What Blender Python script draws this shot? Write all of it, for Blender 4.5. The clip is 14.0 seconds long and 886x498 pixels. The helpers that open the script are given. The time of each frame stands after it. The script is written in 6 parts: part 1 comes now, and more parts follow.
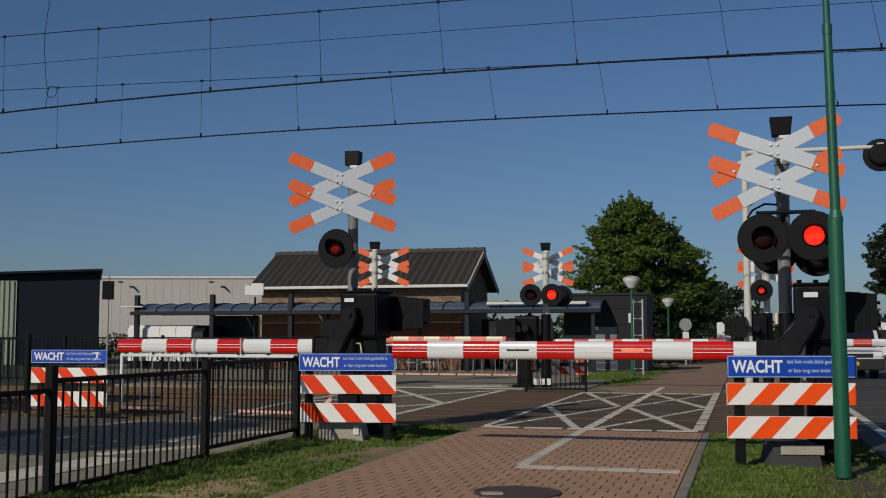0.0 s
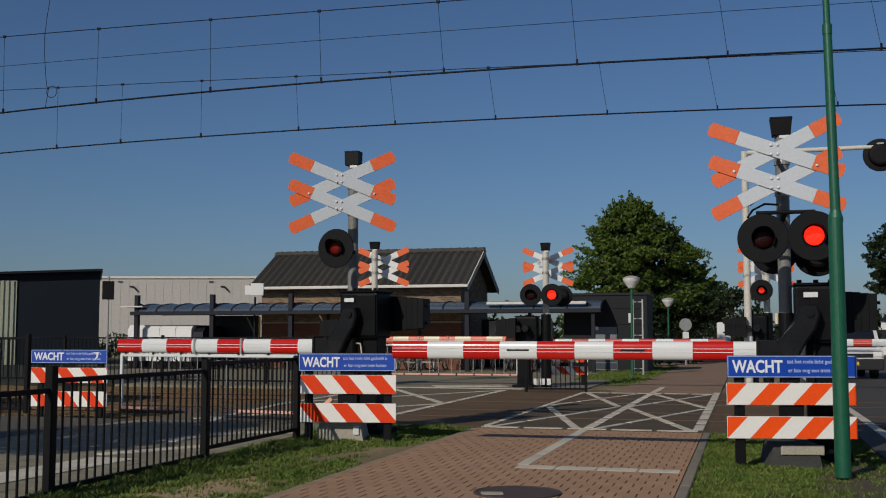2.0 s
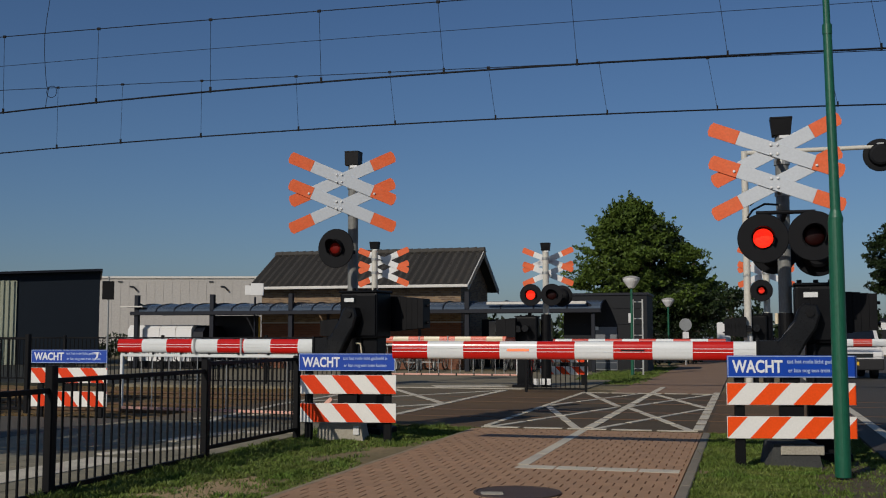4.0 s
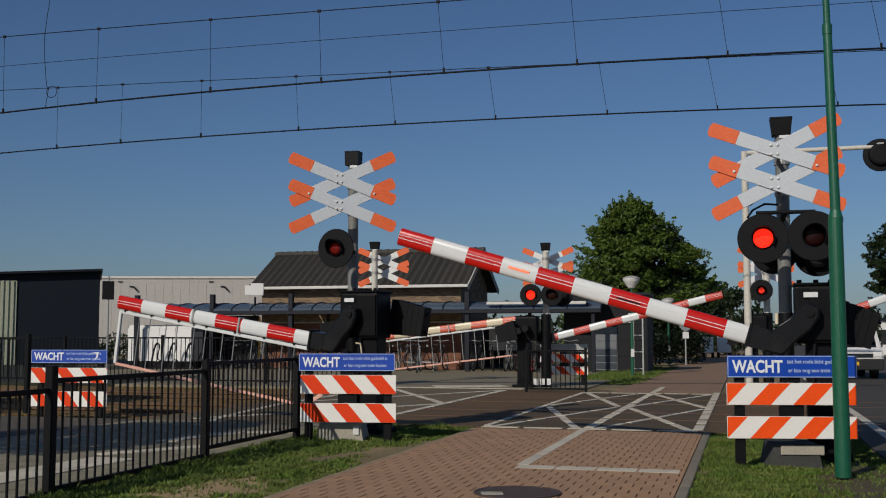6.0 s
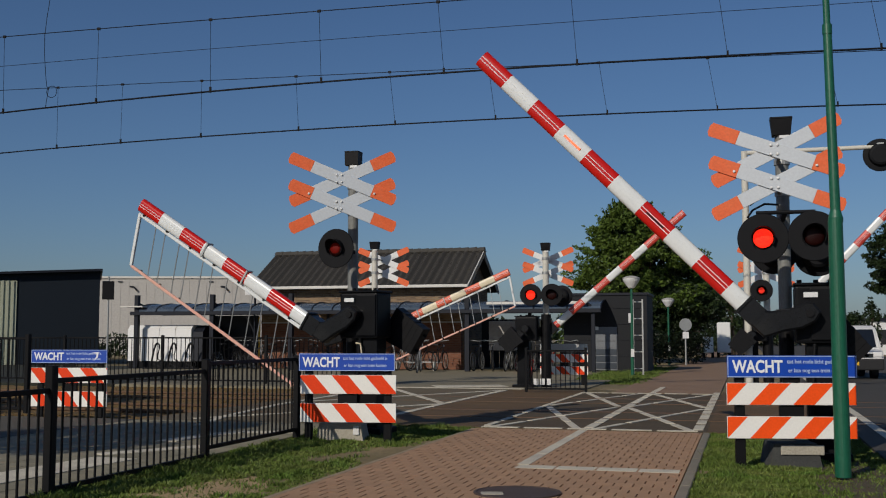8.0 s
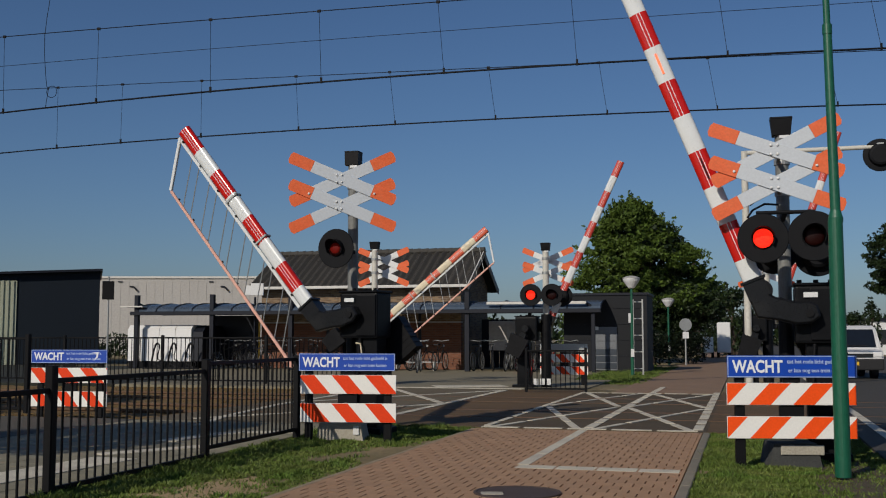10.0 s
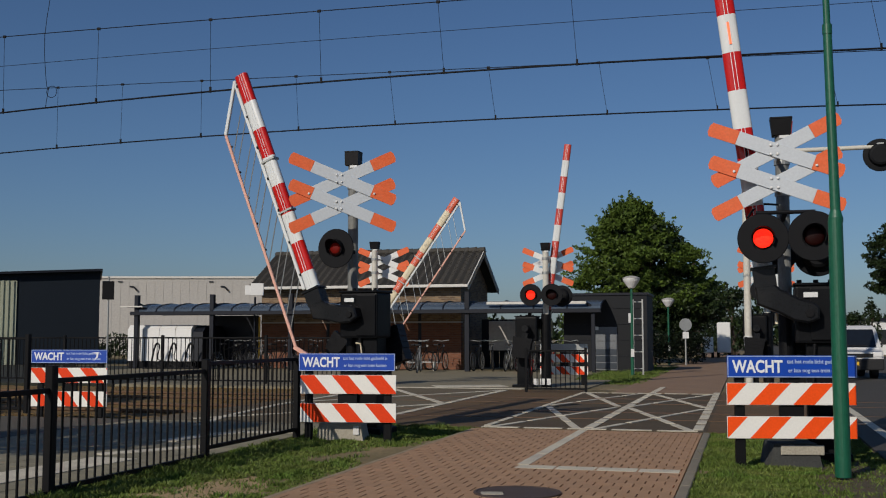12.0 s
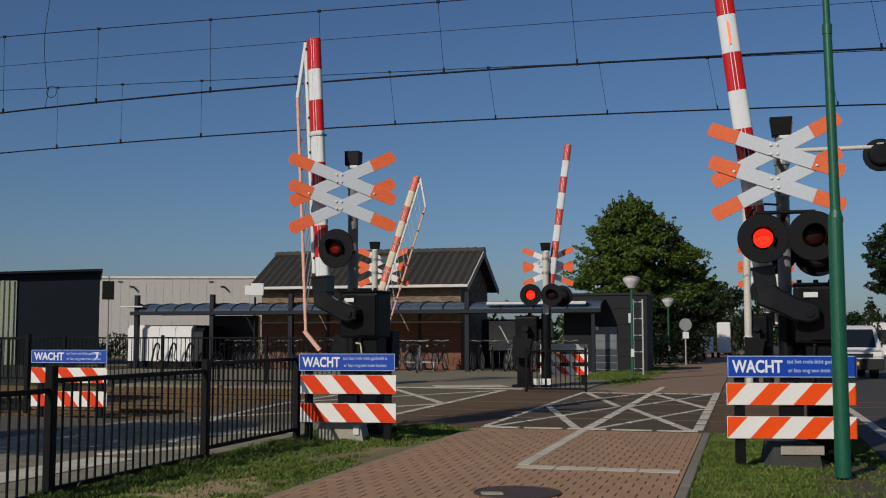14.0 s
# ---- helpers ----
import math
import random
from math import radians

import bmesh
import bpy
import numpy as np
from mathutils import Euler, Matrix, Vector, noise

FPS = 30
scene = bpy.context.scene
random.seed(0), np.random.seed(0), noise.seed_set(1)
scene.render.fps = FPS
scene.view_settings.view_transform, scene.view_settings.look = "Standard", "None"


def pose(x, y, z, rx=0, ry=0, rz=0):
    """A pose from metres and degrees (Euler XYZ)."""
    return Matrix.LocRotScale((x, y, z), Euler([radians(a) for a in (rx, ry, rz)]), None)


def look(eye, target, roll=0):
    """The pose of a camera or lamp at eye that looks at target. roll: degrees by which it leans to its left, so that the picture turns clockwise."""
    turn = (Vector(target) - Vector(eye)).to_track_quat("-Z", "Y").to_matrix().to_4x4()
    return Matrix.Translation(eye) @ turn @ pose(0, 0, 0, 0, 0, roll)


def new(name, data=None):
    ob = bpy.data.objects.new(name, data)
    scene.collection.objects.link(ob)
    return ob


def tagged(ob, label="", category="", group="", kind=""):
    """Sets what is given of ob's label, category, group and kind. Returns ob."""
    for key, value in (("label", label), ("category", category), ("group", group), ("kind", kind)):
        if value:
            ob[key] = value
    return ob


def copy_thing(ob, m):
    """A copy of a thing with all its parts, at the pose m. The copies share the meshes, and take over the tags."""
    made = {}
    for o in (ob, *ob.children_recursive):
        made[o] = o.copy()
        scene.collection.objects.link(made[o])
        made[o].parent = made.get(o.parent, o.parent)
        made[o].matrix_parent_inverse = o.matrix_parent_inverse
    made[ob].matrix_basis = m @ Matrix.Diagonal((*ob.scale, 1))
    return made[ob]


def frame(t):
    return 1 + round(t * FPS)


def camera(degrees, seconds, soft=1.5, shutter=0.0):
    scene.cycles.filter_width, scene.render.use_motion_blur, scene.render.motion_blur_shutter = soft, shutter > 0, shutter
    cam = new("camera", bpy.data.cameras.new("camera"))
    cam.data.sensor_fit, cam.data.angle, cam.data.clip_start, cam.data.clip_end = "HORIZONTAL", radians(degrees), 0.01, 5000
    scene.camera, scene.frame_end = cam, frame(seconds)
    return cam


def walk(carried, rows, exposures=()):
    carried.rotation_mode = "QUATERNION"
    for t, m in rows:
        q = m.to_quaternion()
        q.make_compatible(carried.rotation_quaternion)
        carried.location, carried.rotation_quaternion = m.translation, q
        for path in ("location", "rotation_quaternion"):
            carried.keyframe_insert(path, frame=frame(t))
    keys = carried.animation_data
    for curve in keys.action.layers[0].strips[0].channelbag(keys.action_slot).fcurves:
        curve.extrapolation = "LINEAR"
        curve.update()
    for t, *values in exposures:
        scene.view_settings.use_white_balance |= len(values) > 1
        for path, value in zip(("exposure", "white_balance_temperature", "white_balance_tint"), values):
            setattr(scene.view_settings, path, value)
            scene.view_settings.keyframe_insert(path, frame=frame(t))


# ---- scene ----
from itertools import product

# camera: stands still at chest height and looks slightly up
cam = camera(44.86, 14.0, soft=1.1, shutter=0.4)
EYE = pose(0, 0, 1.2, 94.69, 0, 0)
walk(cam, [(0.0, EYE), (14.0, EYE)], exposures=[(0.0, -0.48, 5600, 12.0), (14.0, -0.38, 5600, 12.0)])

# daylight
SUN_AZ, SUN_EL = radians(214.5), radians(30)
world = bpy.data.worlds.new("sky")
scene.world = world
world.use_nodes = True
wn = world.node_tree.nodes
sky = wn.new("ShaderNodeTexSky")
sky.sky_type, sky.sun_disc = "NISHITA", False
sky.sun_elevation, sky.sun_rotation = SUN_EL, SUN_AZ
sky.air_density, sky.dust_density, sky.ozone_density = 1.0, 0.8, 4.6
world.node_tree.links.new(sky.outputs[0], wn["Background"].inputs[0])
wn["Background"].inputs[1].default_value = 0.064
sun_data = bpy.data.lights.new("sun", "SUN")
sun_data.energy, sun_data.angle, sun_data.color = 4.25, radians(0.55), (1.0, 0.84, 0.62)
sun = new("sun", sun_data)
SUN_DIR = Vector((math.sin(SUN_AZ) * math.cos(SUN_EL), math.cos(SUN_AZ) * math.cos(SUN_EL), math.sin(SUN_EL)))
sun.matrix_world = look(SUN_DIR * 60, (0, 0, 0))


# ---- materials ----
def mat(name, color, color2=None, rough=0.6, metal=0.0, scale=6.0, fine=60.0, bump=0.1, amount=0.5, spec=0.5, per_object=0.0, per_island=0.0, stain=0.0, stain_color=(0.1, 0.08, 0.06), stretch=(1, 1, 1), emit=0.0, coat=0.0):
    """Two scales of colour variation and a fine relief."""
    m = bpy.data.materials.new(name)
    m.use_nodes = True
    nt = m.node_tree
    n, l = nt.nodes, nt.links
    b = n["Principled BSDF"]
    tc = n.new("ShaderNodeTexCoord")
    mp = n.new("ShaderNodeMapping")
    mp.inputs["Scale"].default_value = stretch
    l.new(tc.outputs["Object"], mp.inputs[0])
    big, small = n.new("ShaderNodeTexNoise"), n.new("ShaderNodeTexNoise")
    big.inputs["Scale"].default_value, big.inputs["Detail"].default_value = scale, 4
    small.inputs["Scale"].default_value, small.inputs["Detail"].default_value = fine, 3
    l.new(mp.outputs[0], big.inputs["Vector"])
    l.new(mp.outputs[0], small.inputs["Vector"])
    c2 = color2 or tuple(x * 0.72 for x in color)
    r1 = n.new("ShaderNodeMix")
    r1.data_type = "RGBA"
    r1.inputs[6].default_value, r1.inputs[7].default_value = (*color, 1), (*c2, 1)
    f = n.new("ShaderNodeMath")
    f.operation = "MULTIPLY_ADD"
    l.new(big.outputs[0], f.inputs[0])
    f.inputs[1].default_value, f.inputs[2].default_value = amount * 3.0, 0.5 - amount * 1.5
    f.use_clamp = True
    l.new(f.outputs[0], r1.inputs[0])
    out = r1.outputs[2]
    r2 = n.new("ShaderNodeMix")
    r2.data_type, r2.blend_type = "RGBA", "MULTIPLY"
    ramp = n.new("ShaderNodeMapRange")
    ramp.inputs[1].default_value, ramp.inputs[2].default_value = 0.25, 0.75
    ramp.inputs[3].default_value, ramp.inputs[4].default_value = 1 - 0.5 * amount, 1 + 0.3 * amount
    l.new(small.outputs[0], ramp.inputs[0])
    r2.inputs[0].default_value = 1.0
    l.new(out, r2.inputs[6])
    l.new(ramp.outputs[0], r2.inputs[7])
    out = r2.outputs[2]
    if per_object or per_island:
        src = n.new("ShaderNodeObjectInfo").outputs["Random"] if per_object else n.new("ShaderNodeNewGeometry").outputs["Random Per Island"]
        k = per_object or per_island
        mr = n.new("ShaderNodeMapRange")
        mr.inputs[3].default_value, mr.inputs[4].default_value = 1 - k, 1 + 0.6 * k
        l.new(src, mr.inputs[0])
        r3 = n.new("ShaderNodeMix")
        r3.data_type, r3.blend_type = "RGBA", "MULTIPLY"
        r3.inputs[0].default_value = 1.0
        l.new(out, r3.inputs[6])
        l.new(mr.outputs[0], r3.inputs[7])
        out = r3.outputs[2]
    if stain:
        sn = n.new("ShaderNodeTexNoise")
        sn.inputs["Scale"].default_value, sn.inputs["Detail"].default_value = scale * 0.6, 6
        l.new(tc.outputs["Object"], sn.inputs["Vector"])
        sm = n.new("ShaderNodeMapRange")
        sm.inputs[1].default_value, sm.inputs[2].default_value = 0.52, 0.72
        sm.inputs[3].default_value, sm.inputs[4].default_value = 0.0, stain
        l.new(sn.outputs[0], sm.inputs[0])
        r4 = n.new("ShaderNodeMix")
        r4.data_type = "RGBA"
        l.new(sm.outputs[0], r4.inputs[0])
        l.new(out, r4.inputs[6])
        r4.inputs[7].default_value = (*stain_color, 1)
        out = r4.outputs[2]
    l.new(out, b.inputs["Base Color"])
    rr = n.new("ShaderNodeMapRange")
    rr.inputs[3].default_value, rr.inputs[4].default_value = max(0.02, rough - 0.12), min(1, rough + 0.12)
    l.new(small.outputs[0], rr.inputs[0])
    l.new(rr.outputs[0], b.inputs["Roughness"])
    b.inputs["Metallic"].default_value = metal
    b.inputs["Specular IOR Level"].default_value = spec
    b.inputs["Coat Weight"].default_value = coat
    if bump:
        bp = n.new("ShaderNodeBump")
        bp.inputs["Strength"].default_value, bp.inputs["Distance"].default_value = bump, 0.01
        l.new(small.outputs[0], bp.inputs["Height"])
        l.new(bp.outputs[0], b.inputs["Normal"])
    if emit:
        b.inputs["Emission Color"].default_value = (*color, 1)
        b.inputs["Emission Strength"].default_value = emit
    return m


def leaf_mat(name, a, b2):
    m = mat(name, a, b2, rough=0.55, scale=1.2, fine=9, bump=0, amount=0.6, per_island=0.45)
    m.node_tree.nodes["Principled BSDF"].inputs["Specular IOR Level"].default_value = 0.18
    return m


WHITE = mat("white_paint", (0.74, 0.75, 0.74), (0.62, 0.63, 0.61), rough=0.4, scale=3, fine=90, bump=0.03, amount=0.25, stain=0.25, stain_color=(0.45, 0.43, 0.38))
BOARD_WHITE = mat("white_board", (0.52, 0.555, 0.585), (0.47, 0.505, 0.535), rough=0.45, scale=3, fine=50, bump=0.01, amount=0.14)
ORANGE = mat("orange_film", (0.70, 0.115, 0.028), (0.65, 0.145, 0.045), rough=0.5, scale=12, fine=60, bump=0.02, amount=0.3, stain=0.35, stain_color=(0.66, 0.17, 0.075), spec=0.25)
PANEL_ORANGE = mat("orange_reflective_film", (0.90, 0.098, 0.003), (0.80, 0.07, 0.004), rough=0.45, scale=7, fine=60, bump=0.01, amount=0.2, spec=0.2)
PANEL_RED = mat("red_reflective_film", (0.78, 0.062, 0.003), (0.66, 0.04, 0.004), rough=0.45, scale=7, fine=60, bump=0.01, amount=0.2, spec=0.2)
PANEL_WHITE = mat("white_reflective_film", (0.84, 0.83, 0.77), (0.76, 0.75, 0.69), rough=0.4, scale=4, fine=60, bump=0.01, amount=0.12, stain=0.2, stain_color=(0.6, 0.57, 0.48))
BOOM_RED = mat("boom_red", (0.52, 0.009, 0.004), (0.44, 0.012, 0.006), rough=0.2, scale=5, fine=80, bump=0.0, amount=0.2, spec=0.4)
BOOM_WHITE = mat("boom_white", (0.72, 0.74, 0.73), (0.62, 0.64, 0.62), rough=0.22, scale=5, fine=80, bump=0.0, amount=0.1, stain=0.2, stain_color=(0.5, 0.48, 0.42))
BOOM_CREAM = mat("boom_cream", (0.74, 0.66, 0.47), (0.66, 0.58, 0.40), rough=0.35, scale=5, fine=80, bump=0.02, amount=0.3)
BOOM_ORANGE = mat("boom_faded_red", (0.68, 0.10, 0.04), (0.62, 0.14, 0.07), rough=0.4, scale=8, fine=80, bump=0.02, amount=0.4)
BOOM_FADED = mat("boom_sun_faded_red", (0.52, 0.036, 0.02), (0.48, 0.06, 0.035), rough=0.4, scale=8, fine=80, bump=0.0, amount=0.3)
SKIRT_PINK = mat("faded_red_rail", (0.70, 0.34, 0.25), (0.66, 0.42, 0.33), rough=0.5, scale=9, fine=60, bump=0.03, amount=0.5)
BLACK = mat("black_paint", (0.004, 0.0044, 0.0055), (0.008, 0.008, 0.009), rough=0.5, scale=7, fine=90, bump=0.05, amount=0.5, spec=0.14)
DRIVE = mat("drive_black", (0.0045, 0.005, 0.006), (0.0085, 0.009, 0.0105), rough=0.42, scale=5, fine=110, bump=0.06, amount=0.5, stain=0.2, stain_color=(0.018, 0.0175, 0.016), spec=0.09)
ARM_BLACK = mat("arm_black", (0.0055, 0.006, 0.007), (0.009, 0.0095, 0.011), rough=0.3, scale=5, fine=110, bump=0.08, amount=0.5, stain=0.3, stain_color=(0.03, 0.029, 0.026), spec=0.25)
LAMP_BLACK = mat("lamp_black", (0.0055, 0.006, 0.0075), (0.0085, 0.009, 0.0105), rough=0.65, scale=8, fine=120, bump=0.03, amount=0.4, spec=0.14)
LENS_DARK = mat("dark_red_lens", (0.017, 0.002, 0.0014), (0.009, 0.0013, 0.001), rough=0.4, scale=20, fine=200, bump=0.2, amount=0.4, spec=0.12)
GLOW = mat("lit_red_lens", (1.0, 0.008, 0.003), (1.0, 0.035, 0.006), rough=0.6, scale=90, fine=160, bump=0.0, amount=0.8, emit=1.6, spec=0.1)
gn = GLOW.node_tree
gn.links.new(gn.nodes["Principled BSDF"].inputs["Base Color"].links[0].from_socket, gn.nodes["Principled BSDF"].inputs["Emission Color"])
GLOW_DIM = mat("lit_red_lens_aside", (0.14, 0.006, 0.003), (0.09, 0.004, 0.002), rough=0.5, scale=20, fine=60, bump=0.0, amount=0.4, emit=0.16, spec=0.1)
GLOW_SIDE = mat("lit_red_lens_oblique", (0.75, 0.03, 0.012), (0.5, 0.012, 0.005), rough=0.5, scale=20, fine=60, bump=0.0, amount=0.4, emit=0.7, spec=0.1)
STRIP_GLOW = mat("lit_orange_strip", (1.0, 0.16, 0.06), (1.0, 0.24, 0.10), rough=0.6, scale=60, fine=160, bump=0.0, amount=0.6, emit=1.0, spec=0.1)
GALV = mat("galvanised_steel", (0.42, 0.43, 0.41), (0.33, 0.34, 0.33), rough=0.5, metal=0.6, scale=4, fine=70, bump=0.04, amount=0.4)
POLE_GREY = mat("grey_pole_paint", (0.21, 0.215, 0.20), (0.15, 0.155, 0.15), rough=0.5, scale=3, fine=60, bump=0.05, amount=0.5, stretch=(1, 1, 0.3))
POLE_PALE = mat("pale_pole_paint", (0.60, 0.58, 0.50), (0.52, 0.50, 0.43), rough=0.5, scale=3, fine=60, bump=0.05, amount=0.4, stretch=(1, 1, 0.3))
GREEN = mat("green_lamp_post_paint", (0.010, 0.108, 0.055), (0.012, 0.082, 0.042), rough=0.42, scale=3, fine=50, bump=0.05, amount=0.4, stretch=(1, 1, 0.4))
FENCE = mat("fence_black", (0.004, 0.0043, 0.005), (0.008, 0.008, 0.0085), rough=0.55, scale=6, fine=90, bump=0.06, amount=0.4, spec=0.14)
BLUE = mat("blue_sign", (0.009, 0.062, 0.43), (0.008, 0.05, 0.37), rough=0.4, scale=4, fine=120, bump=0.01, amount=0.3)
LETTER_GLINT = mat("white_letters_and_glints", (0.90, 0.91, 0.92), rough=0.45, scale=20, fine=200, bump=0, amount=0.1)
LETTER_PALE = mat("pale_blue_letters", (0.45, 0.56, 0.80), rough=0.45, scale=20, fine=200, bump=0, amount=0.1)
CONCRETE = mat("concrete", (0.42, 0.39, 0.31), (0.33, 0.305, 0.24), rough=0.85, scale=4, fine=60, bump=0.3, amount=0.5, stain=0.3, stain_color=(0.18, 0.17, 0.14))
STEEL = mat("worn_steel", (0.15, 0.085, 0.04), (0.09, 0.05, 0.025), rough=0.65, metal=0.2, scale=5, fine=60, bump=0.05, amount=0.5)
WIRE = mat("copper_wire_dark", (0.004, 0.004, 0.005), rough=0.6, scale=8, fine=60, bump=0, amount=0.3, spec=0.14)


# ---- building helpers ----
A = radians(15.7)
CA, SA = math.cos(A), math.sin(A)
TURN = -15.7


def at(u, v, z=0.0, turn=0.0):
    """A pose in the road's frame: u metres to the right of it, v metres along it."""
    return pose(u * CA + v * SA, -u * SA + v * CA, z, 0, 0, TURN + turn)


def finish(bm, name, material, smooth=False):
    me = bpy.data.meshes.new(name)
    bmesh.ops.recalc_face_normals(bm, faces=bm.faces)
    if smooth:
        for f in bm.faces:
            f.smooth = True
    bm.to_mesh(me)
    bm.free()
    for m in (material if isinstance(material, (list, tuple)) else [material]):
        me.materials.append(m)
    return me


def part(name, bm, material, parent=None, label="", m=None, smooth=False):
    ob = new(name, finish(bm, name, material, smooth) if isinstance(bm, bmesh.types.BMesh) else bm)
    if parent is not None:
        ob.parent = parent
    if m is not None:
        ob.matrix_basis = m
    if label:
        tagged(ob, label)
    return ob


def thing(name, m, label, category, group="", kind=""):
    ob = new(name)
    ob.empty_display_size = 0.2
    ob.matrix_basis = m
    return tagged(ob, label, category, group, kind)


def box(bm, cx, cy, cz, sx, sy, sz, bevel=0.0, m=None):
    r = bmesh.ops.create_cube(bm, size=1.0)
    vs = r["verts"]
    bmesh.ops.scale(bm, vec=(sx, sy, sz), verts=vs)
    if bevel:
        es = list({e for v in vs for e in v.link_edges})
        rb = bmesh.ops.bevel(bm, geom=es, offset=bevel, segments=2 if bevel > 0.01 else 1, affect="EDGES", profile=0.6)
        vs = list({v for f in rb["faces"] for v in f.verts} | {v for v in vs if v.is_valid})
    bmesh.ops.translate(bm, vec=(cx, cy, cz), verts=vs)
    if m is not None:
        bmesh.ops.transform(bm, matrix=m, verts=vs)
    return vs


def cyl(bm, p, q, r1, r2=None, seg=16, caps=True):
    p, q = Vector(p), Vector(q)
    d = q - p
    r = bmesh.ops.create_cone(bm, cap_ends=caps, segments=seg, radius1=r1, radius2=r1 if r2 is None else r2, depth=d.length)
    m = Matrix.Translation((p + q) / 2) @ d.to_track_quat("Z", "Y").to_matrix().to_4x4()
    bmesh.ops.transform(bm, matrix=m, verts=r["verts"])
    return r["verts"]


def tube(bm, pts, r, seg=6):
    for p, q in zip(pts, pts[1:]):
        cyl(bm, p, q, r, seg=seg)


def prism(bm, outline, y0, y1, axis="y"):
    """An outline in the x-z plane, drawn out from y0 to y1."""
    def put(a, b, c):
        return (a, c, b) if axis == "y" else (a, b, c)
    n = len(outline)
    f = [bm.verts.new(put(a, b, y0)) for a, b in outline]
    g = [bm.verts.new(put(a, b, y1)) for a, b in outline]
    bm.faces.new(f)
    bm.faces.new(g[::-1])
    for i in range(n):
        bm.faces.new((f[i], g[i], g[(i + 1) % n], f[(i + 1) % n]))


def lathe(bm, profile, seg=24, axis="z", m=None):
    """profile: (radius, height) pairs round the axis."""
    rings = []
    for r, h in profile:
        ring = []
        for i in range(seg):
            a = 2 * math.pi * i / seg
            c = (r * math.cos(a), r * math.sin(a), h) if axis == "z" else (r * math.cos(a), h, r * math.sin(a))
            ring.append(bm.verts.new(c))
        rings.append(ring)
    for s, t in zip(rings, rings[1:]):
        for i in range(seg):
            bm.faces.new((s[i], s[(i + 1) % seg], t[(i + 1) % seg], t[i]))
    bm.faces.new(rings[0])
    bm.faces.new(rings[-1][::-1])
    if m is not None:
        bmesh.ops.transform(bm, matrix=m, verts=[v for ring in rings for v in ring])


def bm_box(*a, **k):
    bm = bmesh.new()
    box(bm, *a, **k)
    return bm


def bm_cyl(*a, **k):
    bm = bmesh.new()
    cyl(bm, *a, **k)
    return bm


def lettering(text, height, width=None, bold=0.0):
    """A flat mesh of a line of text, its lower left corner at the origin, in the x-y plane."""
    cu = bpy.data.curves.new("text", "FONT")
    cu.body, cu.size, cu.offset, cu.extrude, cu.resolution_u = text, height / 0.7, bold, 0.0006, 3
    ob = new("text", cu)
    me = bpy.data.meshes.new_from_object(ob.evaluated_get(bpy.context.evaluated_depsgraph_get()))
    bpy.data.objects.remove(ob)
    co = np.array([v.co for v in me.vertices])
    lo, hi = co.min(0), co.max(0)
    k = (width / (hi[0] - lo[0])) if width else 1.0
    for v in me.vertices:
        v.co.x, v.co.y = (v.co.x - lo[0]) * k, v.co.y
    return me


# ---- ground ----
GRASS_SOIL = mat("dry_grass_soil", (0.15, 0.125, 0.05), (0.23, 0.175, 0.082), rough=0.95, scale=0.9, fine=22, bump=0.6, amount=0.7, stain=0.75, stain_color=(0.34, 0.255, 0.14))
ASPHALT = mat("asphalt", (0.06, 0.053, 0.039), (0.046, 0.041, 0.031), rough=0.85, scale=0.8, fine=120, bump=0.35, amount=0.5)
PLAZA = mat("grey_paving", (0.235, 0.205, 0.128), (0.185, 0.162, 0.103), rough=0.85, scale=0.6, fine=70, bump=0.3, amount=0.5)
TILE = mat("concrete_tile", (0.26, 0.236, 0.155), (0.205, 0.187, 0.124), rough=0.85, scale=1.5, fine=80, bump=0.3, amount=0.5, per_object=0.12, per_island=0.0)
RUSTY_DECK = mat("rust_dusted_crossing_deck", (0.125, 0.074, 0.025), (0.078, 0.047, 0.017), rough=0.9, scale=0.7, fine=60, bump=0.3, amount=0.6, stretch=(0.5, 2.2, 1))
GREY_DECK = mat("grey_brown_deck", (0.092, 0.062, 0.026), (0.058, 0.042, 0.019), rough=0.9, scale=0.9, fine=80, bump=0.3, amount=0.6, stretch=(0.7, 1.6, 1))
FOOT_DECK = mat("dusty_footway_deck", (0.14, 0.112, 0.062), (0.104, 0.083, 0.047), rough=0.9, scale=0.9, fine=80, bump=0.3, amount=0.5, stretch=(0.7, 1.6, 1))
BALLAST = mat("rusty_ballast", (0.2, 0.122, 0.03), (0.12, 0.075, 0.02), rough=0.95, scale=2.0, fine=30, bump=0.5, amount=0.6)
STONE = mat("ballast_stone", (0.225, 0.138, 0.034), (0.135, 0.085, 0.023), rough=0.95, scale=8, fine=60, bump=0.3, amount=0.5, per_island=0.5)
BRICK = mat("red_paver", (0.40, 0.245, 0.132), (0.35, 0.212, 0.114), rough=0.85, scale=3, fine=90, bump=0.35, amount=0.5, per_object=0.10)
BRICK_FAR = mat("red_paver_field", (0.40, 0.245, 0.132), (0.35, 0.212, 0.114), rough=0.85, scale=3, fine=90, bump=0.35, amount=0.5, per_island=0.10)
PATH_FAR = mat("worn_red_paving", (0.27, 0.172, 0.1), (0.215, 0.14, 0.083), rough=0.9, scale=1.2, fine=40, bump=0.25, amount=0.5)
JOINT = mat("sand_joint", (0.12, 0.072, 0.045), (0.09, 0.055, 0.036), rough=0.95, scale=5, fine=90, bump=0.3, amount=0.5)
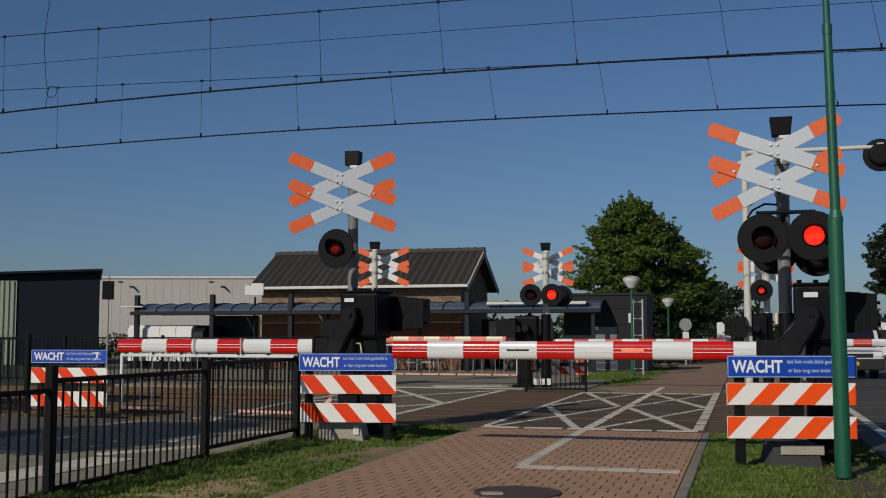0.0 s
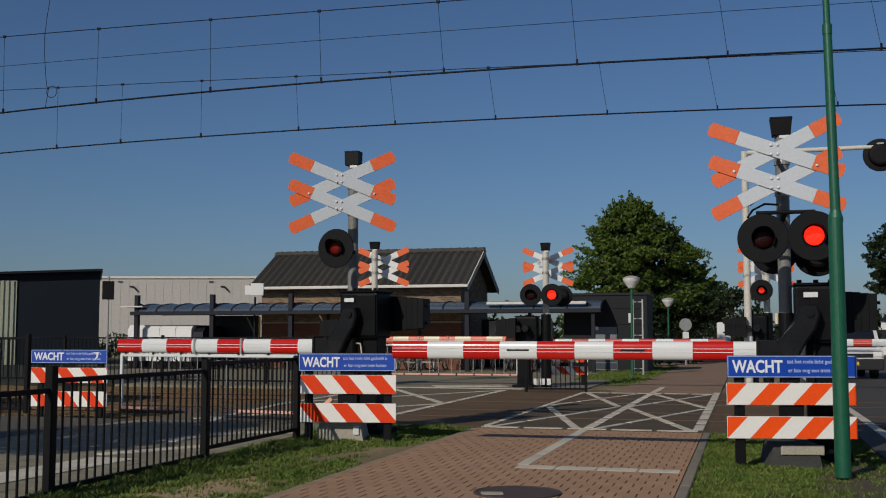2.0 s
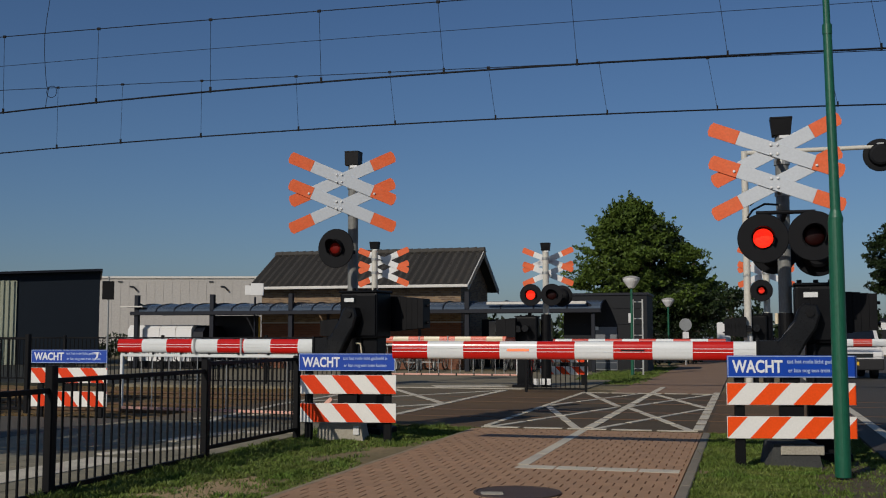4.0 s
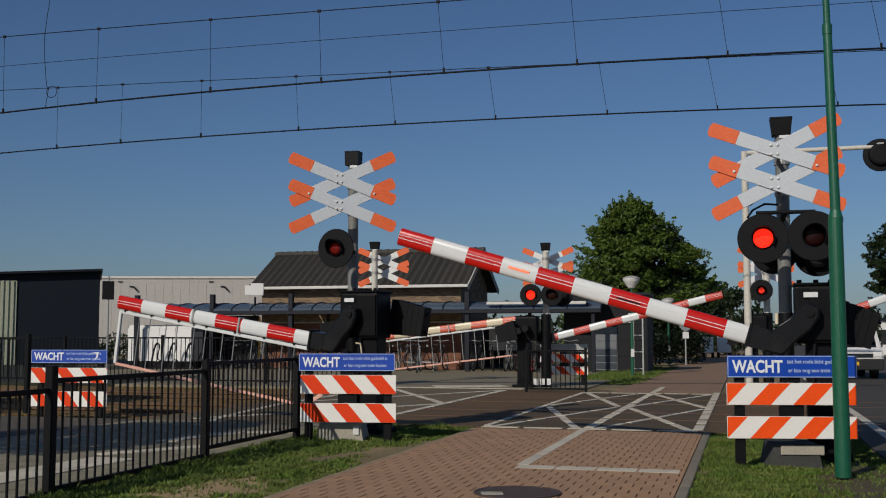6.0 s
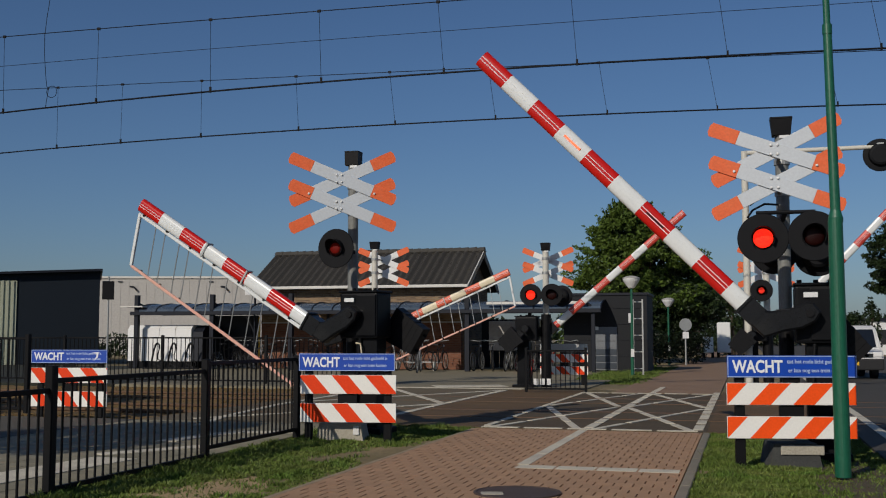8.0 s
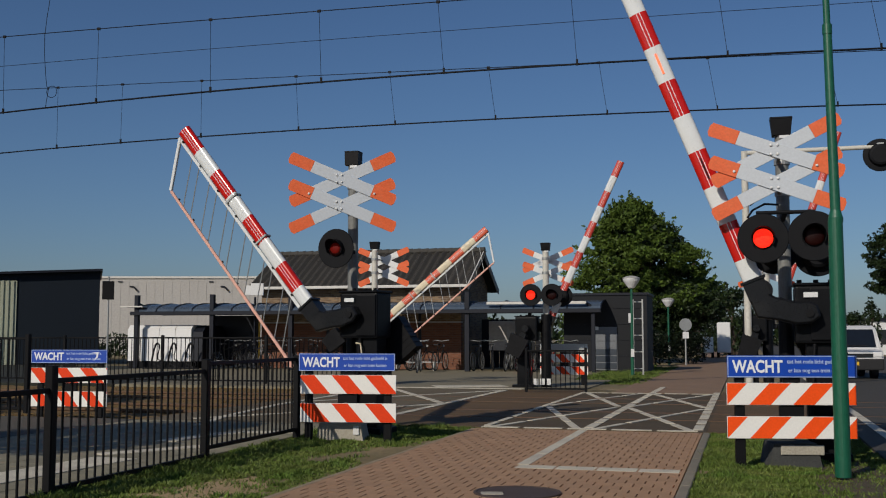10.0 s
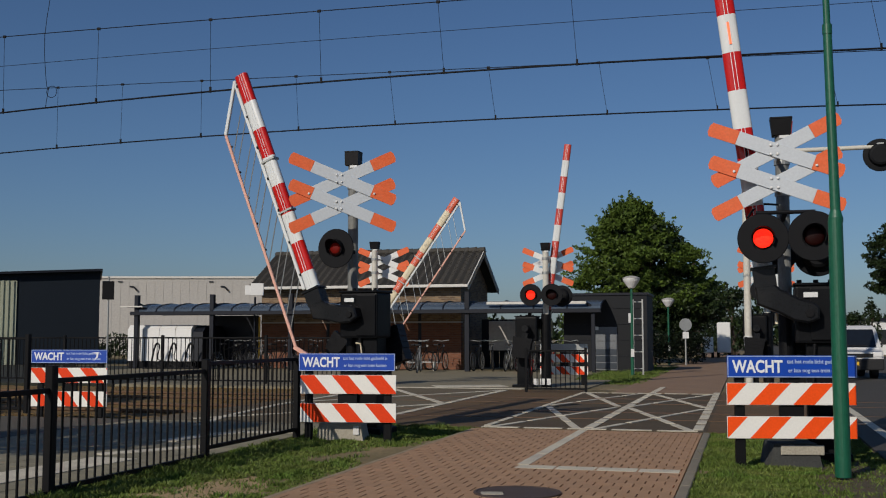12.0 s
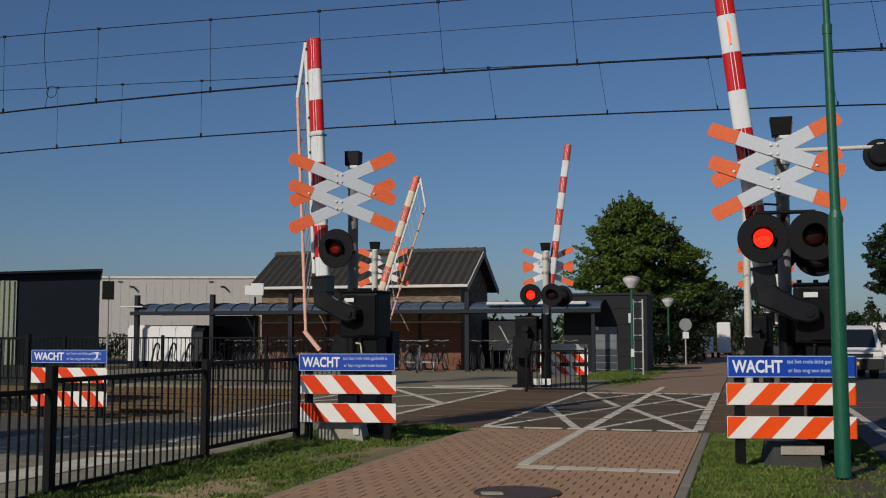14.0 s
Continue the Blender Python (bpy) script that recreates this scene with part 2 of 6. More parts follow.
MARK = mat("worn_white_marking", (0.66, 0.61, 0.47), (0.50, 0.46, 0.36), rough=0.75, scale=3, fine=70, bump=0.2, amount=0.6, stain=0.5, stain_color=(0.26, 0.23, 0.19))
DARK_YARD = mat("weedy_dark_gravel", (0.022, 0.024, 0.013), (0.014, 0.016, 0.009), rough=0.95, scale=1.2, fine=40, bump=0.5, amount=0.6)
DARK_PAVE = mat("dark_grey_paving", (0.085, 0.078, 0.058), (0.06, 0.056, 0.042), rough=0.9, scale=0.8, fine=60, bump=0.3, amount=0.5)
KERB = mat("kerb_concrete", (0.26, 0.23, 0.165), (0.18, 0.16, 0.115), rough=0.85, scale=3, fine=70, bump=0.3, amount=0.5, per_object=0.1)


def slab(name, u0, u1, v0, v1, top, material, label, category="ground", thick=0.25):
    bm = bm_box((u0 + u1) / 2, (v0 + v1) / 2, top - thick / 2, u1 - u0, v1 - v0, thick)
    ob = part(name, bm, material, m=pose(0, 0, 0, 0, 0, TURN))
    return tagged(ob, label, category, kind="structure")


# one sheet to the horizon, open where the ballast bed lies in it
gm = bmesh.new()
GU, GV = (-900, -45, -8.65, 900), (-700, 14.28, 24.5, 1100)
gv = [[gm.verts.new((u, v, -0.03)) for v in GV] for u in GU]
for i, j in product(range(3), repeat=2):
    if (i, j) != (1, 1):
        gm.faces.new((gv[i][j], gv[i + 1][j], gv[i + 1][j + 1], gv[i][j + 1]))
tagged(part("ground", gm, GRASS_SOIL, m=pose(0, 0, 0, 0, 0, TURN)), "dry grass and bare sandy soil", "ground", kind="structure")

SAND = mat("bare_sand", (0.43, 0.31, 0.155), (0.30, 0.215, 0.11), rough=0.95, scale=5, fine=70, bump=0.5, amount=0.6)
VERGE_DARK = mat("dark_verge_brown", (0.085, 0.066, 0.034), (0.055, 0.043, 0.022), rough=0.95, scale=5, fine=70, bump=0.5, amount=0.6)
# two sandy patches on the left, one long darker brown patch on the right
for su, sv, sr, sq, patch_mat in ((-4.15, 8.0, 0.34, 0.72, SAND), (-4.5, 7.5, 0.22, 0.4, SAND), (0.92, 9.6, 0.42, 2.0, VERGE_DARK)):
    sb0 = bmesh.new()
    rim = [sb0.verts.new((sr * math.cos(w) * (1 + 0.45 * noise.noise((math.cos(w) * 1.7, math.sin(w) * 1.7, su))), sq * math.sin(w) * (1 + 0.45 * noise.noise((math.cos(w) * 1.7, math.sin(w) * 1.7, sv))), 0)) for w in [2 * math.pi * i / 40 for i in range(40)]]
    mid = sb0.verts.new((0, 0, 0.012))
    for a0, b0 in zip(rim, rim[1:] + rim[:1]):
        sb0.faces.new((a0, b0, mid))
    tagged(part("soil_patch", sb0, patch_mat, m=at(su, sv, -0.027)), "bare dry sandy patch in the grass" if patch_mat is SAND else "dark brown patch in the verge", "soil", kind="structure")

DECK0, DECK1 = 14.12, 24.4
tagged(slab("road", 1.3, 8.4, -30, 190, 0.0, ASPHALT, "grey asphalt car road over the railway"), category="road")
slab("crossing_deck", -5.28, -3.5, DECK0, DECK1, -0.004, RUSTY_DECK, "rust-brown level crossing deck over the tracks", "crossing deck")
slab("crossing_deck_footway", -8.6, -5.28, DECK0, DECK1, -0.003, FOOT_DECK, "dusty grey-brown deck of the footway over the tracks", "crossing deck")
slab("crossing_deck_path", -3.5, -0.5, DECK0, 23.5, -0.004, GREY_DECK, "grey-brown asphalt deck of the cycle path over the tracks", "crossing deck")
slab("crossing_deck_verge", -0.5, 1.3, DECK0, DECK1, -0.004, RUSTY_DECK, "rust-brown level crossing deck beside the road", "crossing deck")
slab("yard_edge", -60, -22.5, 30.5, 40, -0.006, DARK_YARD, "dark weedy gravel before the metal hall", "ground")
slab("verge_far", -60, -15.6, DECK1, 30.5, -0.006, DARK_YARD, "dark weedy gravel beyond the track", "ground")
slab("pavement_yard", -22.5, -4.75, 30.5, 38, -0.002, PLAZA, "grey paved yard before the shelter", "pavement")
slab("pavement_far", -15.6, -3.62, DECK1, 30.5, -0.002, PLAZA, "grey paved station forecourt behind the crossing", "pavement")
slab("pavement_near", -8.6, -5.3, -6, DECK0, -0.02, JOINT, "bed of the grey footway", "pavement")
slab("path_bed", -3.5, -0.55, -6, DECK0, -0.02, JOINT, "sand bed under the red cycle path", "path")
slab("path_far", -2.8, -0.55, 23.5, 160, 0.0, PATH_FAR, "red brick cycle path running off to the trees", "path")
slab("pavement_side", -60, -8.7, 4, 14.25, -0.012, DARK_PAVE, "grey paving beside the footway", "pavement")


def marking(pts, width, gaps=0.0, name="road_marking", top=0.004, gap=0.07):
    """A painted line through (u, v) points, in blocks where gaps is given."""
    bm = bmesh.new()
    for (a, b) in zip(pts, pts[1:]):
        a, b = Vector(a), Vector(b)
        d = b - a
        ln = d.length
        n = max(1, round(ln / gaps)) if gaps else 1
        ang = math.atan2(d.y, d.x)
        for i in range(n):
            c = a + d * ((i + 0.5) / n)
            m = Matrix.Translation((c.x, c.y, top - 0.015)) @ Matrix.Rotation(ang, 4, "Z")
            box(bm, 0, 0, 0, ln / n - (gap if gaps else 0.0), width, 0.03, m=m)
    ob = part(name, bm, MARK, m=pose(0, 0, 0, 0, 0, TURN))
    return tagged(ob, "worn white line on the crossing", "road marking", kind="structure")


marking([(-2.085, 9.93), (-0.585, 9.93)], 0.23, 0.40, top=0.003, gap=0.02)
marking([(-2.05, 10.08), (-2.05, 14.02)], 0.115, 0.9, top=0.003, gap=0.02)
marking([(-3.48, 14.2), (-0.58, 14.2)], 0.13, 0.55, top=0.003)
marking([(-2.03, 14.3), (-1.93, 26.5)], 0.13, 0.95, gap=0.16)
marking([(-3.42, 14.3), (-3.42, 23.9)], 0.09, 0.9, gap=0.2)
marking([(-0.62, 14.3), (-0.62, 24.2)], 0.13, 0.95, gap=0.22)
marking([(-3.4, 23.42), (-0.6, 23.42)], 0.1, 0.6)
for ua, ub in ((-3.34, -2.15), (-1.95, -0.68)):
    for va in (14.15, 18.9):
        marking([(ua, va), (ub, va + 4.5)], 0.095, 1.12, top=0.0045, gap=0.16)
        marking([(ub, va), (ua, va + 4.5)], 0.105, 1.12, top=0.005, gap=0.16)
marking([(-5.28, 15.5), (-5.28, 24.0)], 0.13, 1.2)
marking([(-5.3, 18.9), (-7.9, 23.9)], 0.14, 1.0)
marking([(-5.3, 23.9), (-7.9, 18.9)], 0.14, 1.0, top=0.0045)
marking([(-5.3, 18.8), (-7.9, 14.4)], 0.14, 1.0, top=0.005)
marking([(-8.4, 24.7), (-5.0, 24.7)], 0.3)
marking([(-7.35, 25.38), (-5.77, 26.14)], 0.9, 0, top=0.006)
marking([(-7.2, 13.3), (-7.65, 15.0), (-8.05, 17.8), (-8.3, 24.0)], 0.12, 0, top=0.0085)
marking([(1.63, 2), (1.63, 60)], 0.12, 0)

# kerbs along the cycle path
km = finish(bm_box(0, 0, 0, 0.09, 0.985, 0.2, bevel=0.008), "kerb", KERB)
kerb = thing("kerb", pose(0, 0, 0, 0, 0, TURN), "grey concrete kerb along the red cycle path", "kerb", kind="structure")
for i in range(9):
    part("kerb_stone", km, None, kerb, m=pose(-0.495, 5.5 + i * 1.0, -0.096))

EDGING = mat("worn_edging_stone", (0.36, 0.285, 0.175), (0.27, 0.21, 0.13), rough=0.9, scale=4, fine=70, bump=0.3, amount=0.6, stain=0.4, stain_color=(0.14, 0.12, 0.07))
em = finish(bm_box(0, 0, 0, 0.055, 0.997, 0.2, bevel=0.004), "edging", EDGING)
for i in range(8):
    part("edging_stone", em, None, kerb, m=pose(-3.50, 6.5 + i * 1.0, -0.104))

# rails through the deck and over the ballast
rail_bm_out = [(-0.036, 0.0), (0.036, 0.0), (0.036, -0.035), (0.01, -0.045), (0.01, -0.13), (0.07, -0.15), (0.07, -0.16), (-0.07, -0.16), (-0.07, -0.15), (-0.01, -0.13), (-0.01, -0.045), (-0.036, -0.035)]
for tv in (16.75, 20.5):
    for side in (-0.7525, 0.7525):
        rb = bmesh.new()
        prism(rb, rail_bm_out, -60, 12)
        ob = part("rail", rb, STEEL, m=at(0, tv + side, 0.004) @ pose(0, 0, 0, 0, 0, -90))
        tagged(ob, "worn steel rail with a rusty web", "rail", "rails of the double track")
        # groove beside the rail in the deck
        tagged(part("flange_groove", bm_box(-3.65, 0, 0, 9.9, 0.05, 0.012), JOINT, m=at(0, tv + side * 0.93, -0.006)), "dark flange groove beside the rail", "groove", kind="structure")

bb = bmesh.new()
NX, NY = 150, 42
grid = []
for i in range(NX + 1):
    row = []
    for j in range(NY + 1):
        u, v = -45 + 36.3 * i / NX, 14.3 + 10.2 * j / NY
        edge = min(1.0, min(v - 14.3, 24.5 - v) / 0.9)
        z = -0.085 + 0.03 * edge + 0.03 * (noise.noise((u * 3, v * 3, 0)) + 0.6 * noise.noise((u * 8, v * 8, 3)))
        row.append(bb.verts.new((u, v, z)))
    grid.append(row)
for i in range(NX):
    for j in range(NY):
        bb.faces.new((grid[i][j], grid[i + 1][j], grid[i + 1][j + 1], grid[i][j + 1]))
tagged(part("ballast_bed", bb, BALLAST, m=pose(0, 0, 0, 0, 0, TURN)), "rust-brown ballast bed under the track", "ballast", kind="structure")


def stones(count, u0, u1, v0, v1, z, lo, hi, seed):
    rnd = random.Random(seed)
    vs, fs = [], []
    for _ in range(count):
        u, v, s = rnd.uniform(u0, u1), rnd.uniform(v0, v1), rnd.uniform(lo, hi)
        k = len(vs)
        for c in product((-1, 1), repeat=3):
            vs.append((u + c[0] * s * rnd.uniform(0.4, 1), v + c[1] * s * rnd.uniform(0.4, 1), z + c[2] * s * rnd.uniform(0.3, 0.8)))
        fs += [(k, k + 1, k + 3, k + 2), (k + 4, k + 6, k + 7, k + 5), (k, k + 4, k + 5, k + 1), (k + 2, k + 3, k + 7, k + 6), (k, k + 2, k + 6, k + 4), (k + 1, k + 5, k + 7, k + 3)]
    me = bpy.data.meshes.new("ballast_stones")
    me.from_pydata(vs, [], fs)
    me.materials.append(STONE)
    return me


tagged(part("ballast_stones", stones(16000, -17, -8.75, 14.5, 24.3, -0.07, 0.012, 0.03, 4), None, m=pose(0, 0, 0, 0, 0, TURN)), "loose rust-brown ballast stones", "gravel", kind="stuff")

SLEEPER = mat("rusty_sleeper", (0.15, 0.085, 0.04), (0.09, 0.05, 0.025), rough=0.9, scale=4, fine=50, bump=0.3, amount=0.6)
sm = finish(bm_box(0, 0, 0, 0.26, 2.5, 0.16, bevel=0.02), "sleeper", SLEEPER)
for tv in (16.75, 20.5):
    for i in range(22):
        tagged(part("sleeper", sm, None, m=at(-9.1 - 0.62 * i, tv, -0.14)), "rust-stained concrete sleeper in the ballast", "sleeper", "sleepers of the double track")


# ---- warning masts and barriers ----
def crossing_board():
    """Half-metre-wide lattice board: pale middle and two orange ends, along x."""
    L, E, W, T = 1.36, 0.295, 0.141, 0.012
    mid = bm_box(0, 0, 0, L - 2 * E, T, W, bevel=0.003)
    end = bmesh.new()
    c = 0.036
    prism(end, [(L / 2 - E, -W / 2), (L / 2 - c * 0.6, -W / 2), (L / 2, -W / 2 + c), (L / 2, W / 2 - c), (L / 2 - c * 0.6, W / 2), (L / 2 - E, W / 2)], -T / 2 - 0.001, T / 2 + 0.001)
    return finish(mid, "cross_board", BOARD_WHITE), finish(end, "orange_end", ORANGE)


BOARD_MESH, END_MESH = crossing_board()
# far boards swap to a brighter white, for the sunlight that falls on them
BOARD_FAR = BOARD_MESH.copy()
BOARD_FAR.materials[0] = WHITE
bolt_bm = bmesh.new()
lathe(bolt_bm, [(0.014, 0.0), (0.014, -0.008), (0.008, -0.012)], seg=10, axis="y")
BOLT_MESH = finish(bolt_bm, "bolt", WHITE, True)


def disc_mesh(r):
    bm = bmesh.new()
    lathe(bm, [(r * 0.5, 0.12), (r * 0.62, 0.10), (r * 0.70, 0.02), (r * 0.96, 0.012), (r, 0.0), (r, -0.006), (r * 0.97, -0.012), (r * 0.46, -0.012), (r * 0.45, 0.004)], seg=40, axis="y")
    return finish(bm, "signal_light", LAMP_BLACK, False)


def hood_mesh(r, ln=0.17):
    """A cut-away visor over the lens."""
    bm = bmesh.new()
    seg, a0, a1 = 18, radians(-35), radians(215)
    inner, outer = [], []
    for i in range(seg + 1):
        a = a0 + (a1 - a0) * i / seg
        reach = -ln * (0.35 + 0.65 * max(0.0, math.sin(a)))
        outer.append([bm.verts.new((r * math.cos(a), y, r * math.sin(a))) for y in (0.0, reach)])
        inner.append([bm.verts.new(((r - 0.006) * math.cos(a), y, (r - 0.006) * math.sin(a))) for y in (0.0, reach)])
    for i in range(seg):
        bm.faces.new((outer[i][0], outer[i + 1][0], outer[i + 1][1], outer[i][1]))
        bm.faces.new((inner[i][0], inner[i][1], inner[i + 1][1], inner[i + 1][0]))
        bm.faces.new((outer[i][1], outer[i + 1][1], inner[i + 1][1], inner[i][1]))
    for i in (0, seg):
        bm.faces.new((outer[i][0], outer[i][1], inner[i][1], inner[i][0]))
    return finish(bm, "hood", LAMP_BLACK, False)


def lens_mesh(r, material, bulge=0.018, name="lens"):
    bm = bmesh.new()
    lathe(bm, [(r, 0.0), (r * 0.96, -bulge * 0.35), (r * 0.7, -bulge * 0.75), (r * 0.35, -bulge), (r * 0.05, -bulge * 1.05)], seg=28, axis="y")
    return finish(bm, name, material, True)


LOCKER_WHITE = mat("white_plate", (0.75, 0.75, 0.72), rough=0.5, scale=8, fine=60, bump=0, amount=0.15)
BLINKERS = []  # (lit lens, phase of the pair)


def signal(parent, x, y, z, yaw, phase, r=0.245, dim=False, lens_r=0.098):
    """One red flashing light on a mast; phase None: it faces away and stays unlit."""
    lamp = part("signal_light", disc_mesh(r), None, parent, "black round signal light with a dark red lens", pose(x, y, z, 0, 0, yaw))
    part("hood", hood_mesh(lens_r * 1.16), None, lamp, m=pose(0, -0.012, 0))
    part("lens", lens_mesh(lens_r, LENS_DARK), None, lamp, "dark red lens", pose(0, -0.016, 0))
    part("bracket", bm_cyl((0, 0.06, 0), (0, 0.17, 0.0), 0.03, seg=10), LAMP_BLACK, lamp)
    if phase is not None:
        glow = part("lit_lens", lens_mesh(lens_r * (0.72 if dim else 0.98), (GLOW_SIDE if phase == "side" else GLOW_DIM) if dim else GLOW, name="lit_lens"), None, lamp, "glowing red lens")
        BLINKERS.append((glow, phase))
    return lamp


def crossing_mast(X, Y, near, label, pole_mat, height=3.36, boards=True, radius=0.062, board_dx=-0.06, reach=0.44, z1=0.335, z2=0.688, off=(0.0, 0.0), rise=0.0, face=0.0, size=1.0, tilts=(22.5, -22.5), bolt_dx=0.0):
    mast = thing("crossing_mast", pose(X, Y, 0, 0, 0, TURN), label, "warning mast", "warning masts of the crossing")
    ox, oy = off
    top = height + rise
    part("pole", bm_cyl((ox, oy, 0), (ox, oy, top - 0.1), radius, seg=20), pole_mat, mast, "round steel pole", smooth=False)
    part("lower_sleeve", bm_cyl((ox, oy, 0.0), (ox, oy, 1.45 if near else 1.75), radius * (1.15 if near else 1.6), seg=20), BLACK, mast)
    hb = bmesh.new()
    s0, s1 = (0.092, 0.096) if face else (0.094, 0.112)
    vs = []
    for zz, s in ((top - 0.12, s0), (top + 0.05, s1)):
        vs.append([hb.verts.new((ox + a * s, oy + b * s * 0.9, zz)) for a, b in ((-1, -1), (1, -1), (1, 1), (-1, 1))])
    for i in range(4):
        hb.faces.new((vs[0][i], vs[0][(i + 1) % 4], vs[1][(i + 1) % 4], vs[1][i]))
    hb.faces.new(vs[0][::-1])
    hb.faces.new(vs[1])
    box(hb, ox, oy, top + 0.06, s1 * 2.06, s1 * 1.86, 0.02, bevel=0.004)
    part("bell_housing", hb, BLACK, mast, "black bell housing")
    part("bell_plate", bm_box(ox + 0.03, oy - 0.074, top - 0.14, 0.1, 0.012, 0.03), WHITE, mast)
    y0 = -reach if near else reach
    for zc in (height - z1, height - z2):
        for k, tilt in enumerate(tilts):
            off = -0.016 * k if near else 0.016 * k
            m = pose(board_dx, y0, zc, 0, 0, face) @ pose(0, -off, 0, 0, tilt if near else -tilt, 0) @ Matrix.Diagonal((size, 1, size, 1))
            b = part("cross_board", BOARD_MESH if near else BOARD_FAR, None, mast, "pale grey board with orange ends" if near else "board with orange ends, whitened for the sun on it", m)
            part("orange_end", END_MESH, None, b, "weathered orange end")
            part("orange_end", END_MESH, None, b, "weathered orange end", pose(0, 0, 0, 0, 180, 0))
            if near and k == 0:
                # clamp where the boards of the two crosses overlap
                part("clamp_bolt", BOLT_MESH, None, b, "bright clamp bolt", pose(0.42 if zc > height - z2 else -0.42, -0.008, -0.02))
        if near:
            for bx, bz in ((-0.032, 0.05), (0.032, 0.05), (-0.032, -0.04), (0.032, -0.04)):
                part("bolt", BOLT_MESH, None, mast, m=pose(board_dx, y0, zc, 0, 0, face) @ pose(bx + bolt_dx, -0.008, bz))
    for zc in (height - z1, height - z2):
        part("board_bracket", bm_box((ox + board_dx) * 0.5, (y0 + oy) * 0.5, zc, 0.035, abs(y0 - oy) - 0.03, 0.035), POLE_GREY, mast)
        part("pole_clamp", bm_cyl((ox, oy, zc - 0.03), (ox, oy, zc + 0.03), radius * 1.2, seg=16), GALV, mast)
    return mast


mast_r = crossing_mast(3.475, 10.9, True, "dark steel mast with two orange-ended crosses and twin red lights", POLE_GREY, height=3.40, radius=0.068, board_dx=-0.072, z1=0.357, z2=0.69, off=(0.013, 0.367), rise=0.045, tilts=(21.2, -26.4), bolt_dx=-0.012)
part("light_bracket", bm_cyl((-0.27, -0.36, 2.43), (0.29, -0.36, 2.43), 0.02, seg=8), LAMP_BLACK, mast_r)
part("bracket_arm", bm_box(0, 0.0, 2.43, 0.05, 0.70, 0.05), LAMP_BLACK, mast_r)
cd_ = bmesh.new()
tube(cd_, [(-0.35, -0.36, 2.39), (-0.30, -0.28, 2.47), (-0.18, -0.1, 2.55), (-0.04, 0.3, 2.585)], 0.011, 6)
part("lamp_cable", cd_, LAMP_BLACK, mast_r)
signal(mast_r, -0.21, -0.47, 2.165, 0, "left")
signal(mast_r, 0.265, -0.47, 2.18, 0, "right")
signal(mast_r, -0.08, 0.66, 2.12, 180, None)
signal(mast_r, 0.36, 0.66, 2.09, 180, None)
part("cream_tube", bm_cyl((-0.09, -0.06, 1.33), (-0.09, -0.06, 1.44), 0.018, seg=8), BOOM_CREAM, mast_r, "small cream tube")
mast_l = crossing_mast(-1.175, 13.95, True, "grey steel mast with two orange-ended crosses and one turned light", POLE_GREY, height=3.53, radius=0.068, board_dx=0.025, reach=0.46, z1=0.33, z2=0.672, off=(-0.105, 0.282), rise=0.077, face=18, size=1.065, tilts=(22.5, -24.6), bolt_dx=-0.04)
part("light_bracket", bm_box(-0.08, 0.0, 2.32, 0.05, 0.5, 0.05), LAMP_BLACK, mast_l)
signal(mast_l, -0.07, -0.42, 2.32, -5, "late", dim=True, r=0.25)
mast_m = crossing_mast(2.50, 26.1, False, "pale steel mast behind the tracks with twin red lights", POLE_PALE, height=3.42, radius=0.075, board_dx=-0.02, z1=0.315, z2=0.66)
signal(mast_m, -0.283, -0.45, 2.205, 0, "left", r=0.265, lens_r=0.115)
signal(mast_m, 0.225, -0.45, 2.205, 0, "right", r=0.265, lens_r=0.115)
signal(mast_m, 0.36, 0.2, 2.2, 180, None, r=0.26)
crossing_mast(-1.74, 27.3, False, "pale steel mast with orange-ended crosses behind the footway", POLE_PALE, height=3.55, radius=0.075, board_dx=0.09, z1=0.375, z2=0.72, size=1.08)
mast_e = crossing_mast(7.45, 24.7, False, "pale steel mast with orange-ended crosses beside the car road", POLE_PALE, height=3.33, radius=0.075, board_dx=0.0, z1=0.315, z2=0.66)
signal(mast_e, -0.12, -0.45, 2.25, 0, "side", dim=True, r=0.25)
rf = bmesh.new()
for i in range(3):
    box(rf, -0.22 + 0.16 * i, -0.2, 0.13, 0.11, 0.02, 0.15)
part("white_marker", rf, LOCKER_WHITE, mast_m, "white marker plates at the foot")

# boom profile: a rounded box with two fine ridges on each face
BH, BD = 0.092, 0.055


def boom_profile(k):
    pts = []
    for i in range(28):
        a = 2 * math.pi * i / 28
        c, s = math.cos(a), math.sin(a)
        y = math.copysign(abs(c) ** 0.7, c) * BD
        z = math.copysign(abs(s) ** 0.75, s) * BH
        pts.append((y * k, z * k))
    return pts


def boom_section(ln, material, name, k=1.0, ridge=LETTER_GLINT):
    bm = bmesh.new()
    pr = boom_profile(k)
    n = len(pr)
    f = [bm.verts.new((0, y, z)) for y, z in pr]
    g = [bm.verts.new((ln, y, z)) for y, z in pr]
    for i in range(n):
        bm.faces.new((f[i], f[(i + 1) % n], g[(i + 1) % n], g[i])).smooth = True
    bm.faces.new([bm.verts.new((ln, y, z)) for y, z in pr][::-1])
    body = set(bm.faces)
    # white ridges on red sections: the boom's long highlights put into colour
    for s in (-1, 1):
        for zz in (-0.014, 0.020):
            box(bm, ln / 2, s * BD * k * 0.995, zz * k, ln, 0.006, 0.0055)
    for f in bm.faces:
        if f not in body:
            f.material_index = 1
    return finish(bm, name, [material, ridge])


